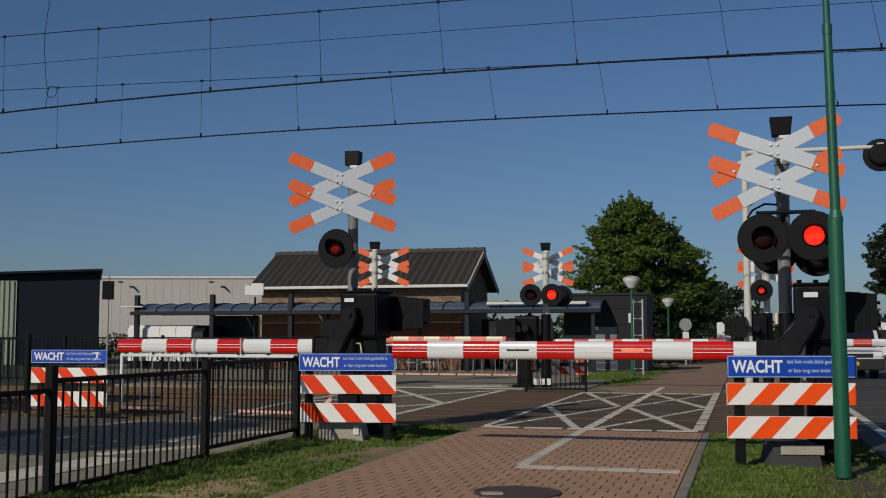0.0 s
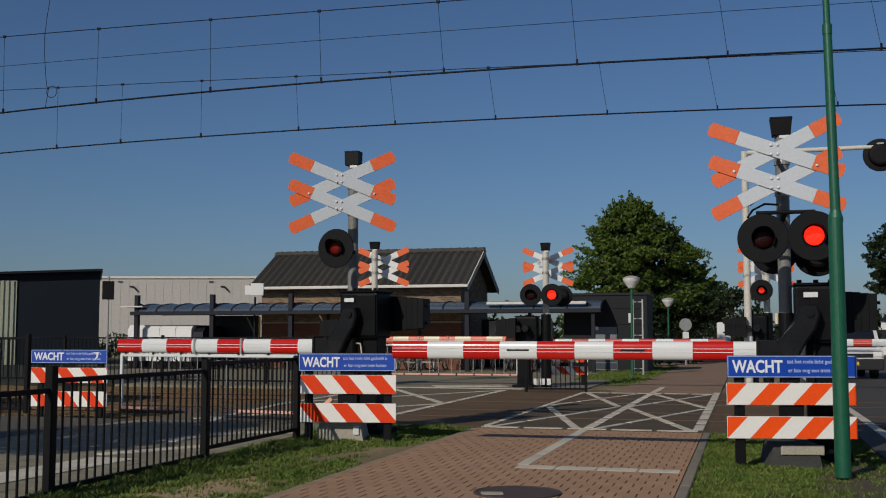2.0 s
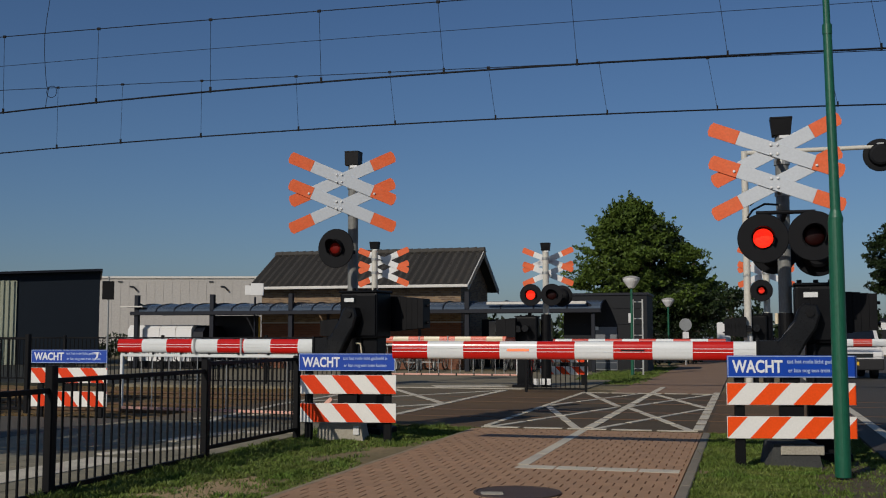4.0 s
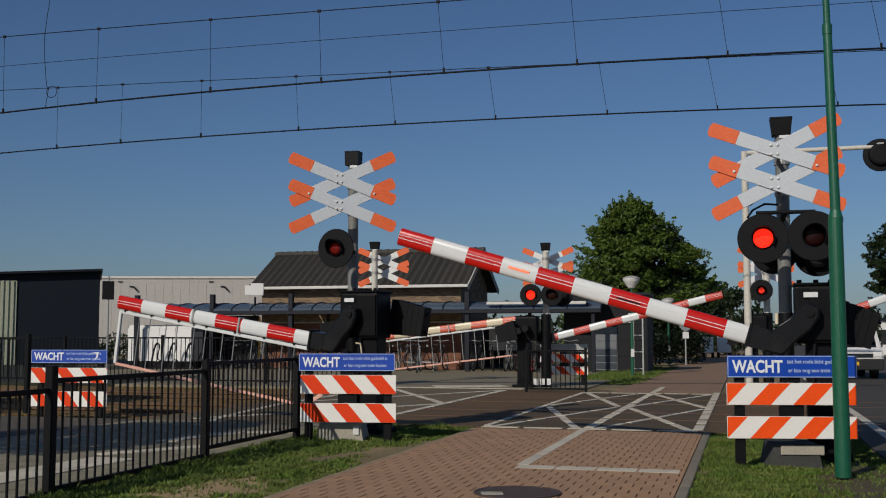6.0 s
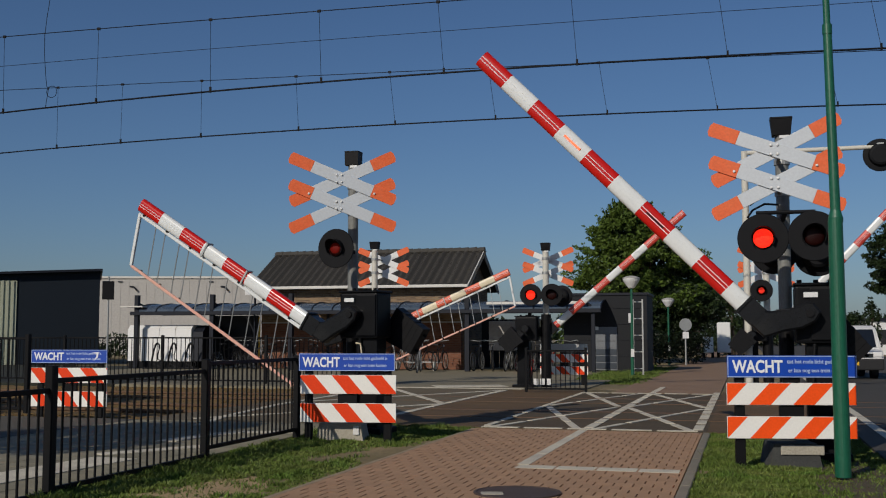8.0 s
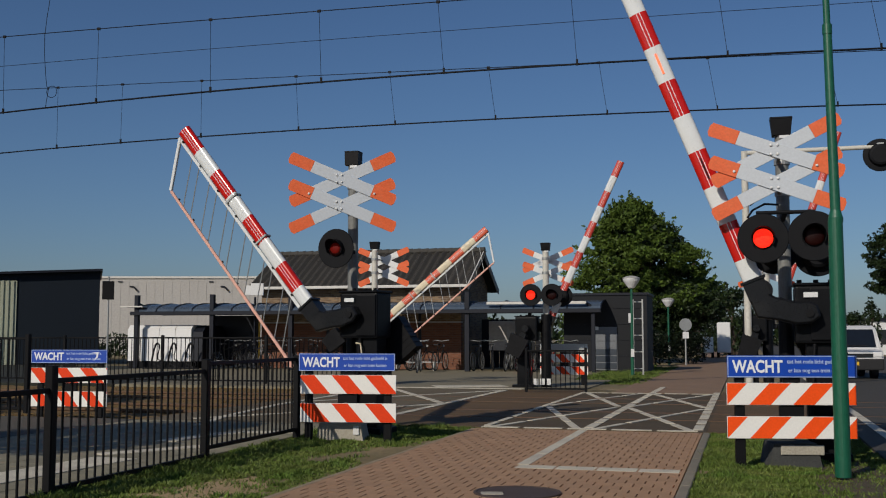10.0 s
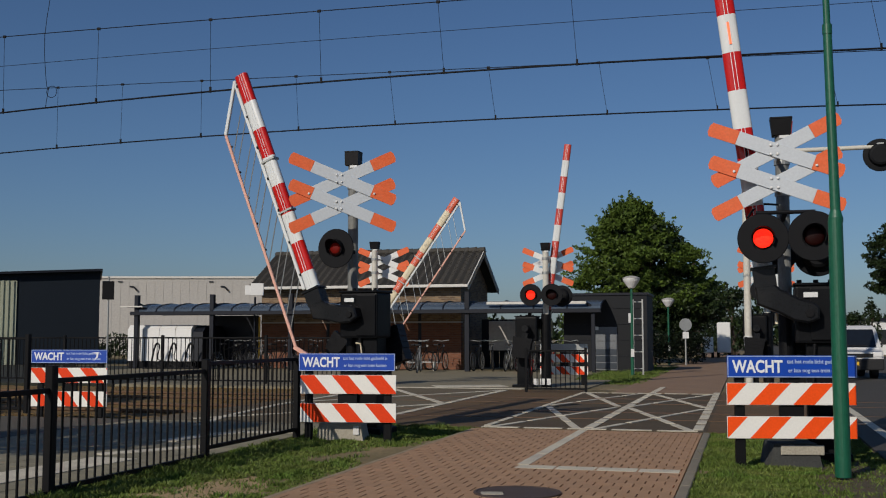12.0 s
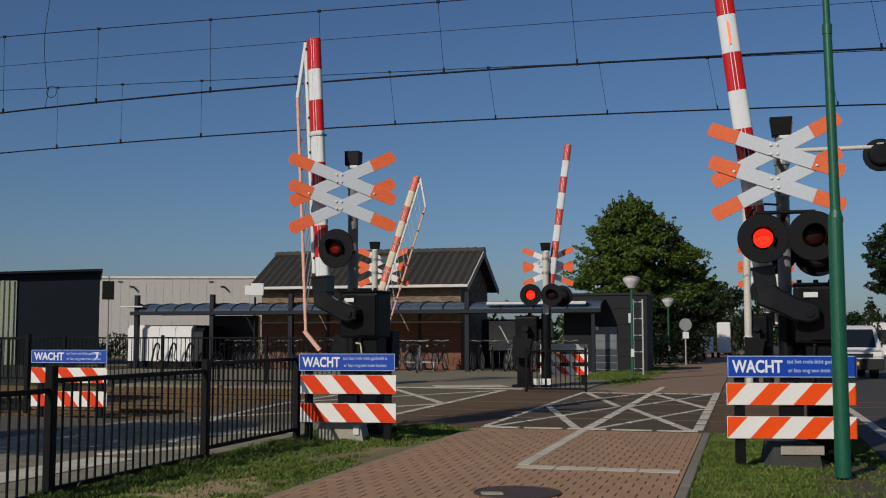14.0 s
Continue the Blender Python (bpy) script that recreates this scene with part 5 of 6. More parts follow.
bush = thing("bush", at(-6.7, 44.5), "sunlit yellow-green bush behind the shelter", "bush")
bme_ = foliage([(rb_.uniform(-0.7, 0.7), rb_.uniform(-0.3, 0.3), rb_.uniform(0.3, 2.0), 0.34) for _ in range(26)], 300, 0.07, 27)
bme_.materials.append(LEAF)
tagged(part("leaves", bme_, None, bush), kind="stuff")
first_lamp = park_lamp(5.97, 34.0, 3.05, "green park lamp with a pale bowl beside the service building")
part("sign_strip", bm_box(-0.08, -0.05, 1.8, 0.07, 0.02, 0.3), LOCKER, first_lamp, "narrow white plate")
park_lamp(9.85, 47.0, 2.83, "green park lamp with a pale bowl under the tree")
lm = thing("ladder_frame", pose(6.08, 34.4, 0, 0, 0, TURN), "galvanised ladder frame beside the lamp post", "ladder")
for x in (0.0, 0.3):
    part("stile", bm_box(x, 0, 1.2, 0.045, 0.06, 2.4), GALV, lm)
for i in range(5):
    part("rung", bm_box(0.15, 0, 0.2 + i * 0.53, 0.26, 0.03, 0.03), GALV, lm)

rs = thing("round_sign", pose(10.36, 46, 0), "round traffic sign seen from behind on a grey pole", "traffic sign")
part("pole", bm_cyl((0, 0, 0), (0, 0, 2.0), 0.035, seg=8), GALV, rs)
part("plate", bm_cyl((0, -0.05, 1.73), (0, -0.03, 1.73), 0.27, seg=24), GALV, rs)
part("lower_plate", bm_box(0, -0.05, 1.28, 0.26, 0.02, 0.28), LOCKER, rs)


# cantilever signal over the car road
cs = thing("cantilever_signal", pose(6.95, 24.5, 0, 0, 0, TURN), "pale steel cantilever mast with a black signal light over the road", "cantilever signal")
part("mast", bm_cyl((0, 0, 0), (0, 0, 5.47), 0.085, 0.075, seg=20), POLE_PALE, cs, "pale steel mast")
part("arm", bm_cyl((0, 0, 5.43), (6.2, 0, 5.45), 0.055, 0.045, seg=14), POLE_PALE, cs, "pale steel arm")
part("band", bm_cyl((0, 0, 1.0), (0, 0, 1.22), 0.1, seg=20), WHITE, cs)
part("signal_light", disc_mesh(0.37), None, cs, "black signal light seen from behind", pose(2.92, -0.02, 5.25, 0, 0, 180))
part("clamp", bm_box(2.92, 0, 5.44, 0.14, 0.16, 0.16), GALV, cs)
cbm = bmesh.new()
tube(cbm, [(0.1, -0.05, 4.2), (0.5, -0.05, 4.5), (1.0, -0.05, 4.55), (1.5, -0.05, 4.4)], 0.015, 5)
part("cable", cbm, WIRE, cs)


# delivery van on the road
def van(m):
    v = thing("delivery_van", m, "white delivery van with dark bumper on the road", "van")
    BODY = mat("van_white", (0.72, 0.72, 0.70), rough=0.3, scale=3, fine=30, bump=0, amount=0.15, coat=0.3)
    b = bmesh.new()
    prism(b, [(-0.1, 0.42), (-0.12, 0.86), (0.34, 0.98), (0.92, 1.60), (1.2, 1.73), (3.7, 1.75), (3.85, 1.5), (3.9, 0.45)], -0.8, 0.8)
    bmesh.ops.bevel(b, geom=b.edges[:], offset=0.06, segments=2, affect="EDGES")
    part("body", b, BODY, v, "white van body", pose(0, 0, 0, 0, 0, 90))
    part("windscreen", bm_box(0, 0, 0, 1.36, 0.02, 0.80, bevel=0.004), GLASS_DARK, v, "dark windscreen", pose(0, 0.615, 1.305, -43, 0, 0))
    for x in (-0.22, 0.22):
        part("wiper", bm_box(x, -0.02, -0.33, 0.42, 0.015, 0.02), RUBBER, v, m=pose(0, 0.60, 1.305, -43, 0, 0))
    part("bumper", bm_box(0, -0.1, 0.47, 1.6, 0.2, 0.36, bevel=0.05), RUBBER, v, "dark grey bumper")
    part("grille", bm_box(0, -0.125, 0.76, 1.0, 0.04, 0.12), GLASS_DARK, v)
    for x in (-0.64, 0.64):
        part("headlight", bm_box(x, -0.11, 0.80, 0.26, 0.06, 0.17, bevel=0.03), LOCKER, v)
        part("wheel", bm_cyl((x - 0.09, 0.65, 0.3), (x + 0.09, 0.65, 0.3), 0.3, seg=20), RUBBER, v)
        part("wheel", bm_cyl((x - 0.09, 3.0, 0.3), (x + 0.09, 3.0, 0.3), 0.3, seg=20), RUBBER, v)
        part("mirror", bm_box(x * 1.45, 0.6, 1.2, 0.14, 0.08, 0.2, bevel=0.02), RUBBER, v)
    part("number_plate", bm_box(-0.1, -0.21, 0.5, 0.4, 0.012, 0.11), YELLOW, v)


van(pose(11.82, 31.0, 0, 0, 0, -12) @ Matrix.Diagonal((0.98, 0.95, 0.89, 1)))


# ---- trees ----
def tree(X, Y, envelope, seed, label, n_clumps, clump_r, per, size, leaf=LEAF, trunk_r=0.16, squash=0.75, inner=0.45, rough_edge=0.55, shade_core=0, sprays=0, low=0.0, lean=0.0):
    """envelope: (height, radius) pairs of the crown."""
    rnd = random.Random(seed)
    t = thing("tree", pose(X, Y, 0), label, "tree")
    z0, z1 = envelope[0][0], envelope[-1][0]

    def reach(z):
        for (a, r), (b, q) in zip(envelope, envelope[1:]):
            if a <= z <= b:
                return r + (q - r) * (z - a) / (b - a)
        return 0.2
    clumps = []
    tb = bmesh.new()
    pts = [Vector((0.05 * math.sin(i * 1.3), 0.05 * math.cos(i * 1.7), z1 * 0.9 * i / 7)) for i in range(8)]
    for i, (p, q) in enumerate(zip(pts, pts[1:])):
        cyl(tb, p, q, trunk_r * (1 - i / 8), trunk_r * (1 - (i + 1) / 8), seg=10)
    for i in range(n_clumps):
        z = max(z0, low) + (z1 - max(z0, low)) * (rnd.random() ** 0.9)
        a = rnd.uniform(0, 2 * math.pi)
        wob = 0.86 + rough_edge * noise.noise((math.cos(a) * 1.5 + seed, math.sin(a) * 1.5, z * 1.1))
        rr = reach(z) * wob * (inner + (1 - inner) * math.sqrt(rnd.random()))
        r = clump_r * rnd.uniform(0.5, 1.2)
        c = (rr * math.cos(a), rr * math.sin(a), z)
        clumps.append((*c, r))
        if i % 5 == 0:
            s = pts[min(7, max(1, int(z / z1 * 6)))]
            cyl(tb, s, c, trunk_r * 0.28, 0.012, seg=6)
    for i in range(n_clumps // 4):
        a = rnd.uniform(0, 2 * math.pi)
        z = z0 + (z1 - z0) * rnd.uniform(0.45, 1.0)
        rr = reach(z) * rnd.uniform(0.75, 1.0)
        for q in range(3):
            clumps.append((rr * math.cos(a) * (1 + 0.05 * q), rr * math.sin(a) * (1 + 0.05 * q), z + 0.22 * q, clump_r * (0.32 - 0.07 * q)))
    # long twigs that break the outline
    for i in range(sprays):
        a = rnd.uniform(0, 2 * math.pi)
        z = max(z0, low) + (z1 - max(z0, low)) * rnd.uniform(0.05, 1.0) ** 0.8
        rr = reach(z) * rnd.uniform(0.85, 1.0)
        up = rnd.uniform(0.04, 0.17)
        for q in range(5):
            clumps.append((rr * math.cos(a) * (1 + 0.075 * q), rr * math.sin(a) * (1 + 0.05 * q), z + up * q, clump_r * (0.44 - 0.07 * q)))
    # inner clumps in darker leaves: shade inside the crown, put into colour
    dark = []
    for i in range(shade_core):
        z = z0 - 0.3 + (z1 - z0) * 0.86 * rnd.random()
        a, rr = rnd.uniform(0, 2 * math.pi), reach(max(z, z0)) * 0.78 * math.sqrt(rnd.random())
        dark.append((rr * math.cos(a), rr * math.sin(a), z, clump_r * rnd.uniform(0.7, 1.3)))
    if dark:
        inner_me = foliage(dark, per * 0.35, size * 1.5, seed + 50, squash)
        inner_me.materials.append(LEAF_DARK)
        tagged(part("inner_foliage", inner_me, None, t, "inner foliage with the crown's shade put into its colour"), kind="stuff")
    part("trunk", tb, BARK, t, "brown trunk with limbs")
    clumps = [(x + lean * (z - 3.0), y, z, r) for x, y, z, r in clumps]
    me = foliage(clumps, per, size, seed, squash)
    me.materials.append(leaf)
    tagged(part("crown", me, None, t, "green leafy crown"), kind="stuff")
    return t


tree(9.95, 52.5, [(0.8, 2.6), (2.2, 3.15), (3.9, 3.05), (5.0, 2.7), (6.0, 1.95), (6.8, 1.3), (7.3, 0.75), (7.7, 0.3)], 3, "full green deciduous tree behind the service building", 300, 0.62, 520, 0.09, trunk_r=0.2, squash=0.42, rough_edge=0.75, shade_core=150, sprays=110, low=1.7, lean=-0.17)
# two added dark crowns stand for the shaded lower part of that tree
tree(11.6, 50.6, [(1.7, 0.9), (2.2, 1.7), (2.8, 1.7), (3.4, 0.7)], 23, "dark foliage added for the shaded lower part of the large tree", 110, 0.45, 420, 0.085, leaf=LEAF_DARK, trunk_r=0.08, squash=0.5, rough_edge=0.8, sprays=20)
tree(9.8, 50.2, [(1.2, 0.9), (1.8, 1.5), (2.5, 1.5), (3.0, 0.6)], 29, "dark foliage added for the shaded lower part of the large tree", 100, 0.42, 420, 0.085, leaf=LEAF_DARK, trunk_r=0.08, squash=0.5, rough_edge=0.8, sprays=14)
tree(25.6, 60, [(3.5, 0.8), (4.5, 1.5), (5.4, 1.75), (6.2, 1.45), (6.9, 0.9), (7.5, 0.2)], 5, "dark conifer with drooping branches beside the car road", 200, 0.55, 420, 0.10, leaf=LEAF_DARK, squash=0.35, rough_edge=0.9, sprays=26)
tree(23.75, 62, [(0.3, 0.5), (1.3, 0.6), (2.1, 0.4), (2.5, 0.1)], 6, "low dark bushy tree beyond the road", 50, 0.3, 420, 0.09, leaf=LEAF_DARK, rough_edge=0.8)
tree(25.1, 63, [(0.3, 0.4), (1.5, 0.55), (2.5, 0.4), (3.1, 0.1)], 16, "low dark bushy tree beyond the road", 50, 0.3, 420, 0.09, leaf=LEAF_DARK, rough_edge=0.8)
tree(18.6, 69, [(0.3, 1.8), (2.0, 2.2), (3.4, 1.4), (4.2, 0.3)], 8, "round green tree far down the cycle path", 70, 0.6, 110, 0.15, leaf=LEAF_DARK)
tree(14.6, 74, [(0.3, 2.0), (2.0, 2.6), (3.6, 1.8), (4.6, 0.3)], 9, "round green tree far down the cycle path", 80, 0.6, 110, 0.15, leaf=LEAF_DARK)
tree(22.5, 95, [(0.3, 3.0), (3.0, 3.6), (5.0, 2.2), (6.2, 0.3)], 10, "green tree far beyond the crossing", 90, 0.8, 70, 0.2, leaf=LEAF_DARK)

# hedge at the foot of the tree, bushes by the lamp
rnd_h = random.Random(11)
hedge = thing("hedge", pose(0, 0, 0), "dark clipped hedge behind the verge", "hedge")
hm_ = foliage([(8.0 + 0.25 * i + rnd_h.uniform(-0.1, 0.1), 44.5 + 0.55 * i * 0.6, rnd_h.uniform(0.25, 1.25), 0.42) for i in range(17) for _ in range(5)], 260, 0.07, 12)
hm_.materials.append(LEAF_YEW)
tagged(part("hedge_leaves", hm_, None, hedge), kind="stuff")
far = foliage([(rnd_h.uniform(-70, 110), 150 + rnd_h.uniform(-8, 8), rnd_h.uniform(0.4, 3.2), rnd_h.uniform(1.2, 2.2)) for _ in range(330)], 12, 0.55, 13)
far.materials.append(LEAF_DARK)
tagged(part("far_woods", far, None), "dark distant line of trees", "woods", kind="stuff")
for x, y, w, hb_, c in ((16.55, 63.5, 0.75, 1.75, LOCKER), (15.5, 63.0, 0.6, 0.9, LOCKER)):
    pv = thing("parked_trailer", pose(x, y, 0, 0, 0, -14), "pale box trailer parked beside the path", "trailer")
    part("box_body", bm_box(0, 0, 0.3 + hb_ / 2, w, 2.6, hb_, bevel=0.06), c, pv)
    for s in (-1, 1):
        part("wheel", bm_cyl((s * w * 0.42 - 0.08, 0, 0.3), (s * w * 0.42 + 0.08, 0, 0.3), 0.3, seg=16), RUBBER, pv)
lw = thing("low_white_building", pose(36.0, 72, 0, 0, 0, -8), "long low white building beyond the road", "building")
part("wall", bm_box(0, 3, 1.15, 16, 6, 2.3), LOCKER, lw)
part("roof", bm_box(0, 3, 2.38, 16.4, 6.4, 0.16), STEEL_BLUE, lw)
for i in range(5):
    part("window", bm_box(-6.4 + i * 2.4, -0.02, 1.3, 1.2, 0.06, 0.8), GLASS_DARK, lw)

# an unseen young tree, added so that its crown shades the tiles
tree(-8.55, 6.9, [(3.3, 0.6), (3.7, 1.2), (4.4, 1.4), (5.0, 1.1), (5.4, 0.3)], 15, "unseen young tree added to shade the footway tiles", 90, 0.45, 700, 0.08, trunk_r=0.07)


# a second unseen tree, put here to shade the ballast's left end
tree(-13.1, 12.9, [(3.6, 0.8), (4.2, 1.6), (5.0, 1.9), (5.8, 1.4), (6.4, 0.4)], 17, "unseen tree added to shade the left of the ballast bed", 100, 0.5, 420, 0.09, trunk_r=0.09)
shrub = thing("shrubs", pose(0, 0, 0), "low dark shrubs before the warehouse", "shrubs")
sm_ = foliage([(-20.2 + 0.3 * i, 62 + rnd_h.uniform(-0.4, 0.4), rnd_h.uniform(0.2, 1.1), 0.5) for i in range(12) for _ in range(4)], 160, 0.09, 19)
sm_.materials.append(LEAF_DARK)
tagged(part("shrub_leaves", sm_, None, shrub), kind="stuff")


# ---- grass ----
GRASS = leaf_mat("grass_blade", (0.080, 0.150, 0.018), (0.155, 0.178, 0.042))
for node in GRASS.node_tree.nodes:
    if node.bl_idname == "ShaderNodeTexNoise" and node.inputs["Scale"].default_value < 5:
        node.inputs["Scale"].default_value = 2.4


def grass(u0, u1, v0, v1, count, seed, tall, bare=None, full=0.0):
    rnd = np.random.RandomState(seed)
    V, F = [], []
    n = 0
    while n < count:
        u, v = rnd.uniform(u0, u1), rnd.uniform(v0, v1)
        if bare and ((u - bare[0]) / bare[2]) ** 2 + ((v - bare[1]) / bare[3]) ** 2 < 1 + 1.2 * 1.0 * noise.noise((u * 9, v * 7, 2)) + 0.6 * noise.noise((u * 3, v * 3, 6)) and rnd.uniform() < 0.8:
            count -= 1
            continue
        d = noise.noise((u * 0.9, v * 0.55, seed)) + 0.4 * noise.noise((u * 3, v * 2, seed + 5))
        t = tall(u, v)
        if d * 1.1 + t * 0.6 + 0.22 + full < rnd.uniform(-0.35, 0.2):
            count -= 0.35
            continue
        h = rnd.uniform(0.016, 0.04) * (1 + 0.9 * t) * (0.75 + 1.3 * max(-0.25, noise.noise((u * 4.5, v * 4.5, seed + 9))))
        a, b = rnd.uniform(0, 6.28), rnd.uniform(-0.9, 0.9, 2) * h
        w = rnd.uniform(0.004, 0.009)
        c, s = math.cos(a) * w, math.sin(a) * w
        k = len(V)
        V += [(u - c, v - s, -0.032), (u + c, v + s, -0.032), (u + c * 0.6 + b[0] * 0.5, v + s * 0.6 + b[1] * 0.5, -0.03 + h * 0.6), (u - c * 0.6 + b[0] * 0.5, v - s * 0.6 + b[1] * 0.5, -0.03 + h * 0.6), (u + b[0], v + b[1], -0.03 + h)]
        F += [(k, k + 1, k + 2, k + 3), (k + 3, k + 2, k + 4)]
        n += 1
    me = bpy.data.meshes.new("grass")
    me.from_pydata(V, [], F)
    me.materials.append(GRASS)
    return tagged(part("grass", me, None, m=pose(0, 0, 0, 0, 0, TURN)), "short green grass with dry patches", "grass", kind="stuff")


grass(-5.3, -3.42, 7.0, 14.1, 70000, 21, lambda u, v: 0.15 + max(0.0, 1 - abs(u + 5.15) / 0.35) + max(0.0, (v - 11.6) / 3.2) - 1.4 * max(0.0, (u + 3.85) / 0.4), bare=(-4.15, 8.0, 0.42, 0.75))
grass(-0.45, 1.28, 7.5, 14.1, 75000, 22, lambda u, v: 0.1 + max(0.0, 1 - abs(u + 0.3) / 0.25) * 0.5 + 0.4 * noise.noise((u * 2.5, v * 1.5, 4)), bare=(0.92, 9.5, 0.4, 1.9), full=0.4)
grass(-4.7, -3.62, 30.6, 47, 12000, 24, lambda u, v: 2.6 + 2.5 * noise.noise((u * 2, v * 0.8, 1)))

grass(-3.6, -2.6, 28.2, 44, 18000, 26, lambda u, v: 1.2 + 1.6 * noise.noise((u * 2, v * 0.8, 1)), full=0.4)

# ---- pavers of the near cycle path, laid crosswise in running bond ----
BW, BL = 0.16, 0.19
brick_mesh = finish(bm_box(0, 0, -0.04, BW - 0.011, BL - 0.0012, 0.08, bevel=0.0006), "brick", BRICK)
path = thing("cycle_path", pose(0, 0, 0, 0, 0, TURN), "red brick cycle path in running bond", "path", kind="structure")
rnd_b = random.Random(31)
VS, FS = [], []
for j in range(-50, 38):
    for i in range(20):
        u0, u1 = -3.465 + BW * (i - (0.5 if j % 2 else 0.0)), -3.465 + BW * (i + (0.5 if j % 2 else 1.0))
        u0, u1, v = max(u0, -3.465), min(u1, -0.543), 7.05 + BL * j
        if v > 14.05 or u1 - u0 < 0.03:
            continue
        z = rnd_b.uniform(-0.001, 0.0)
        u = (u0 + u1) / 2
        if 7.4 < v < 10.3 and u1 - u0 > BW - 0.01:
            part("brick", brick_mesh, None, path, m=pose(u, v, z))
        else:
            du, dv, c = (u1 - u0) / 2 - 0.0055, BL / 2 - 0.0006, 0.0006
            n = len(VS)
            VS += [(u - du, v - dv, z - c), (u + du, v - dv, z - c), (u + du, v + dv, z - c), (u - du, v + dv, z - c)]
            VS += [(u - du + c, v - dv + c, z), (u + du - c, v - dv + c, z), (u + du - c, v + dv - c, z), (u - du + c, v + dv - c, z)]
            VS += [(u - du, v - dv, z - 0.05), (u + du, v - dv, z - 0.05), (u + du, v + dv, z - 0.05), (u - du, v + dv, z - 0.05)]
            FS.append((n + 4, n + 5, n + 6, n + 7))
            for q in range(4):
                r = (q + 1) % 4
                FS += [(n + q, n + r, n + 4 + r, n + 4 + q), (n + 8 + q, n + 8 + r, n + r, n + q)]
bme = bpy.data.meshes.new("brick_field")
bme.from_pydata(VS, [], FS)
bme.materials.append(BRICK_FAR)
tagged(part("brick_field", bme, None, path, "red pavers farther along the path"), kind="stuff")

# ---- tiles of the near footway ----
foot = thing("footway", pose(0, 0, 0, 0, 0, TURN), "grey concrete tile footway beside the fence", "footway", kind="structure")
tile = finish(bm_box(0, 0, -0.03, 0.294, 0.294, 0.06, bevel=0.004), "tile", TILE)
for i in range(11):
    for j in range(27):
        part("tile", tile, None, foot, m=pose(-8.45 + 0.3 * i, 6.1 + 0.3 * j, rnd_b.uniform(-0.002, 0.002), rnd_b.uniform(-0.4, 0.4), rnd_b.uniform(-0.4, 0.4), 0))
marking([(-6.46, 11.2), (-6.38, 12.07), (-6.15, 12.5), (-5.5, 12.72)], 0.26, 0, top=0.008)
marking([(-6.4, 9.75), (-5.7, 10.9)], 0.22, 0, top=0.008)
marking([(-6.15, 7.6), (-6.05, 9.5)], 0.5, 0, top=0.008)


# ---- what moves ----
RAISE_1 = [(0, 0), (4.75, 0), (5.0, 2.4), (5.3, 6.0), (5.5, 8.6), (6.0, 16.5), (6.5, 23.9), (7.0, 31.4), (7.5, 38.4), (8.0, 45.1), (8.2, 47.6), (9.2, 59.6), (10.3, 72.1), (10.5, 74.4), (11.0, 79.9), (11.3, 82.9), (11.5, 83.4), (14, 83.4)]
RAISE_2 = [(0, 0), (4.9, 0), (5.1, 0.6), (5.3, 2.1), (5.5, 3.9), (6.0, 9.5), (6.5, 15.15), (7.0, 21.1), (7.5, 26.3), (8.0, 31.4), (8.2, 33.35), (9.2, 43.2), (10.3, 53.25), (10.5, 54.9), (11.0, 59.25), (11.5, 63.4), (12.0, 68.4), (12.5, 73.05), (13.0, 78.15), (13.5, 82.8), (14.0, 86.95)]
RAISE_3 = [(0, 0), (4.95, 0), (5.15, 0.4), (5.3, 1.1), (5.5, 3.0), (6.0, 6.9), (6.5, 10.7), (7.0, 15.1), (7.5, 19.2), (8.0, 23.3), (8.2, 24.9), (9.2, 33.4), (10.3, 42.6), (10.5, 43.9), (11.0, 47.6), (11.5, 51.2), (12.0, 55.2), (12.5, 59.1), (13.0, 63.4), (13.5, 67.6), (14.0, 72.0)]
RAISE_4 = [(0, 0), (4.7, 0), (5.0, 1.6), (5.3, 5.0), (5.5, 7.5), (6.0, 14.0), (6.5, 20.9), (7.0, 27.8), (7.5, 34.3), (8.0, 40.7), (8.2, 43.0), (9.2, 55.3), (10.3, 68.9), (10.5, 71.2), (11.0, 77.1), (11.5, 81.9), (11.7, 82.3), (14, 82.3)]
RAISE_5 = [(0, 0), (4.4, 0), (4.8, 3.6), (5.3, 10.0), (6.0, 20.0), (6.5, 27.3), (7.5, 40.3), (8.2, 49.3), (9.2, 61.5), (10.3, 74.5), (10.8, 80.0), (11.3, 84.0), (14, 84.0)]


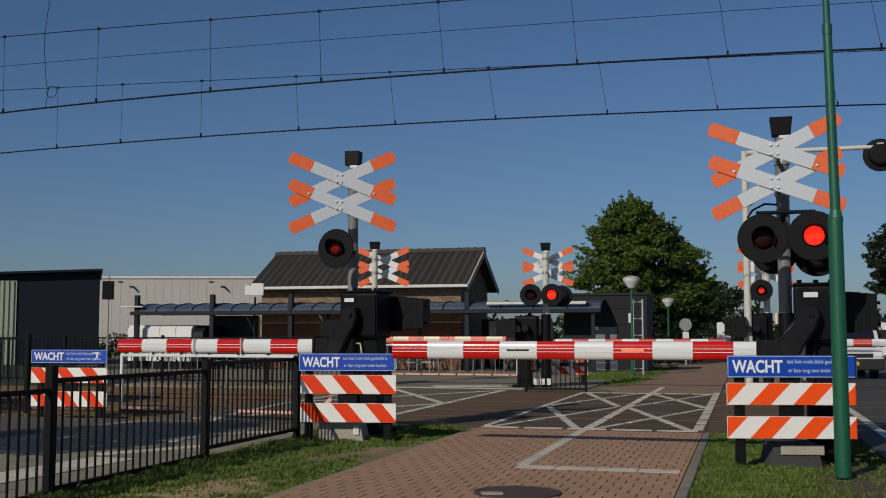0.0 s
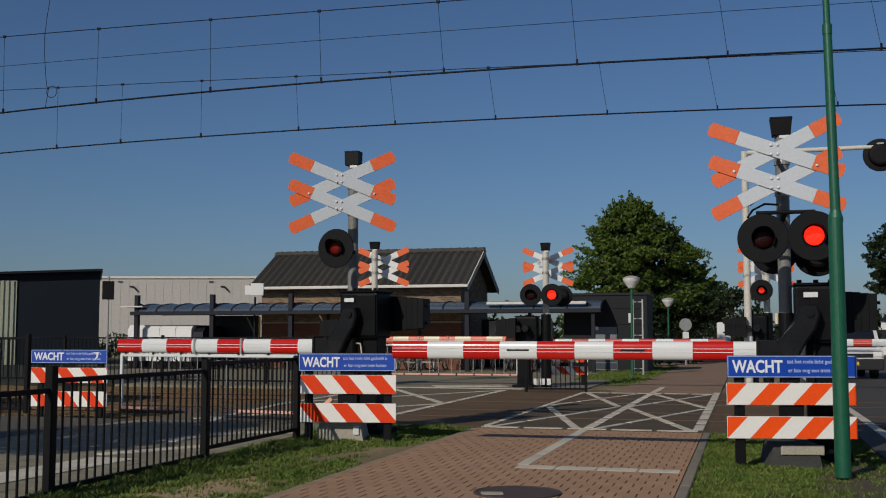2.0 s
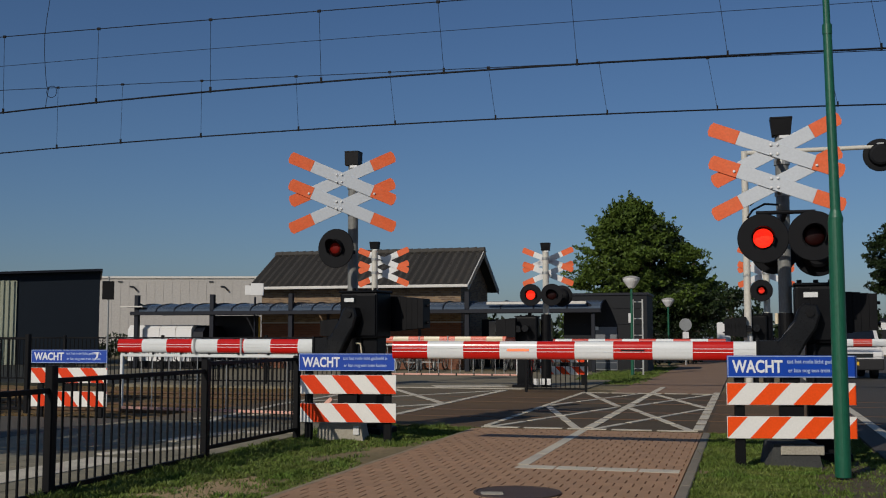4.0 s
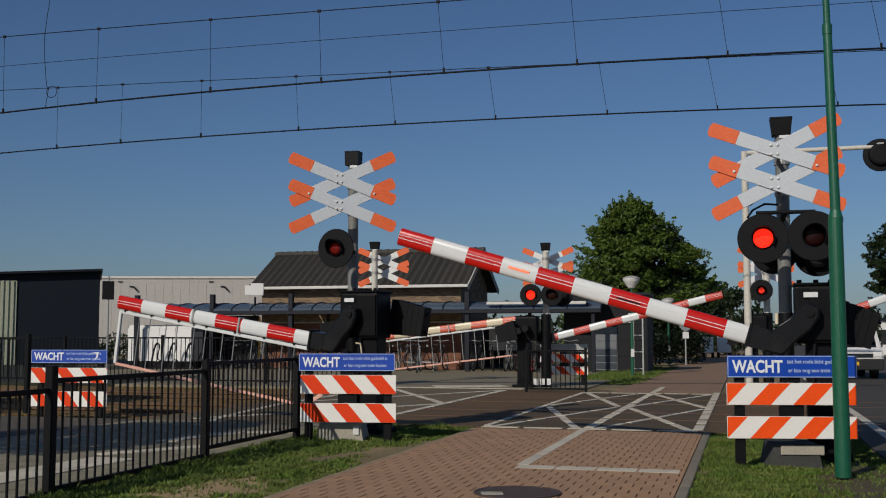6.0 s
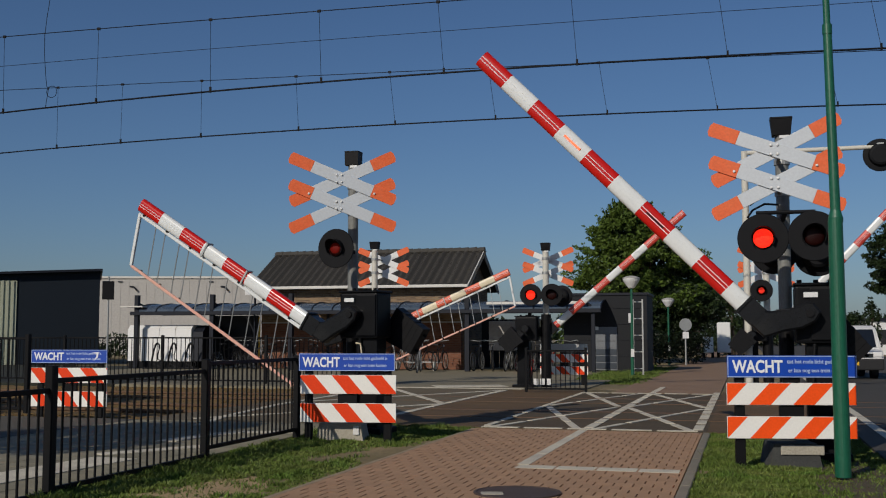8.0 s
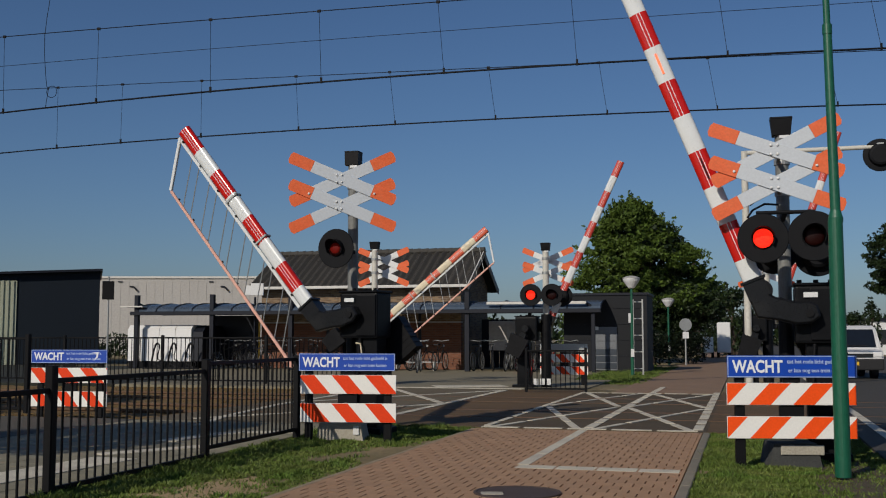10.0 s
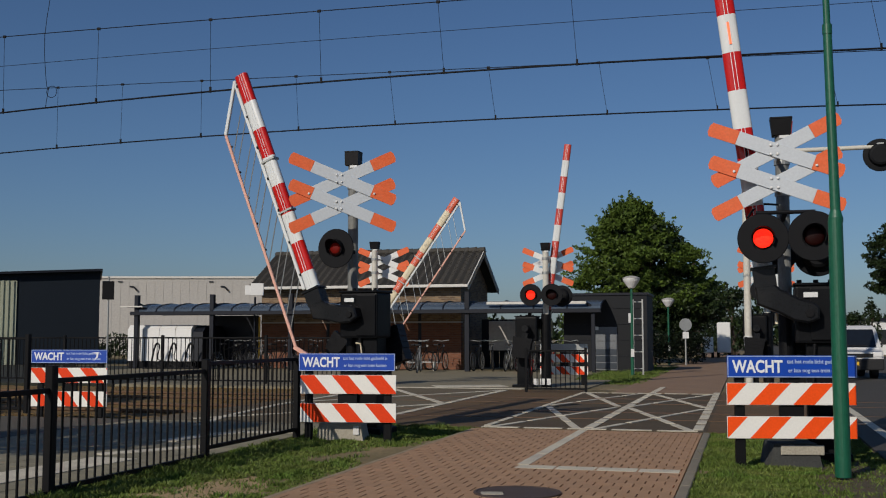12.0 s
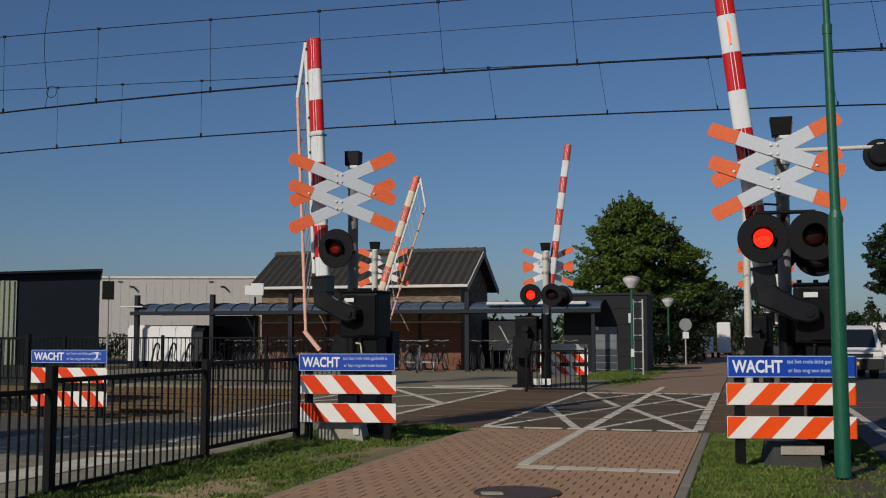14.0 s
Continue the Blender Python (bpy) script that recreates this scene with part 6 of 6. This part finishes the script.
def angle(table, t):
    for (a, x), (b, y) in zip(table, table[1:]):
        if a <= t <= b:
            return x + (y - x) * (t - a) / (b - a)
    return table[-1][1]


STEPS = [i * 0.25 for i in range(57)]


def swing(b, table):
    drive, arm, z, low, h, pieces, _ = b
    walk(arm, [(t, pose(0, 0, z, 0, -angle(table, t), 0)) for t in STEPS])
    for piece, r, is_rail in pieces:
        rows = []
        for t in STEPS:
            a = radians(angle(table, t))
            out = radians(min(9.0, 0.62 * math.degrees(a)) + 2.0 * math.sin(2 * a))
            if is_rail:
                rows.append((t, pose(low * math.sin(a) + h * math.sin(out), 0.25, z - low * math.cos(a) - h * math.cos(out), 0, -math.degrees(a), 0)))
            else:
                rows.append((t, pose(r * math.cos(a) + low * math.sin(a), 0.25, z + r * math.sin(a) - low * math.cos(a), 0, -math.degrees(out), 0)))
        walk(piece, rows)


def blink(lit, phase, strip=False):
    """The lit lens comes forward through the dark one when the light is on, and sinks back behind it when it is off."""
    period, start = 0.6825, -0.053

    def is_on(t):
        if phase == "side":
            return not 0.19 < t % 0.662 < 0.43
        if phase == "late":
            return (t - 0.39) % 0.6755 < 0.33
        if strip and 0.5 < t < 2.88:
            return False
        x = (t - start) % period
        if phase == "right":
            return x < 0.322
        return x >= 0.312
    back, front = pose(0, 0.05, 0), pose(0, -0.024, 0)
    if strip:
        back, front = pose(0, 0, 0), pose(0, 0.021, 0)
    rows, state = [(0.0, front if is_on(0.0) else back)], is_on(0.0)
    for f in range(1, 421):
        t = f / 30
        if is_on(t) != state:
            rows.append(((f - 1) / 30, front if state else back))
            state = not state
            rows.append((t, front if state else back))
    rows.append((14.0, front if state else back))
    clean = []
    for r in rows:
        if not clean or r[0] > clean[-1][0] + 0.01:
            clean.append(r)
    walk(lit, clean)


def motions():
    for b, table in ((B1, RAISE_1), (B2, RAISE_2), (B3, RAISE_3), (B4, RAISE_4), (B5, RAISE_5)):
        swing(b, table)
    for lit, phase in BLINKERS:
        blink(lit, phase)
    for lit, phase in zip(B1[6], ("left", "right")):
        blink(lit, phase, strip=True)


motions()
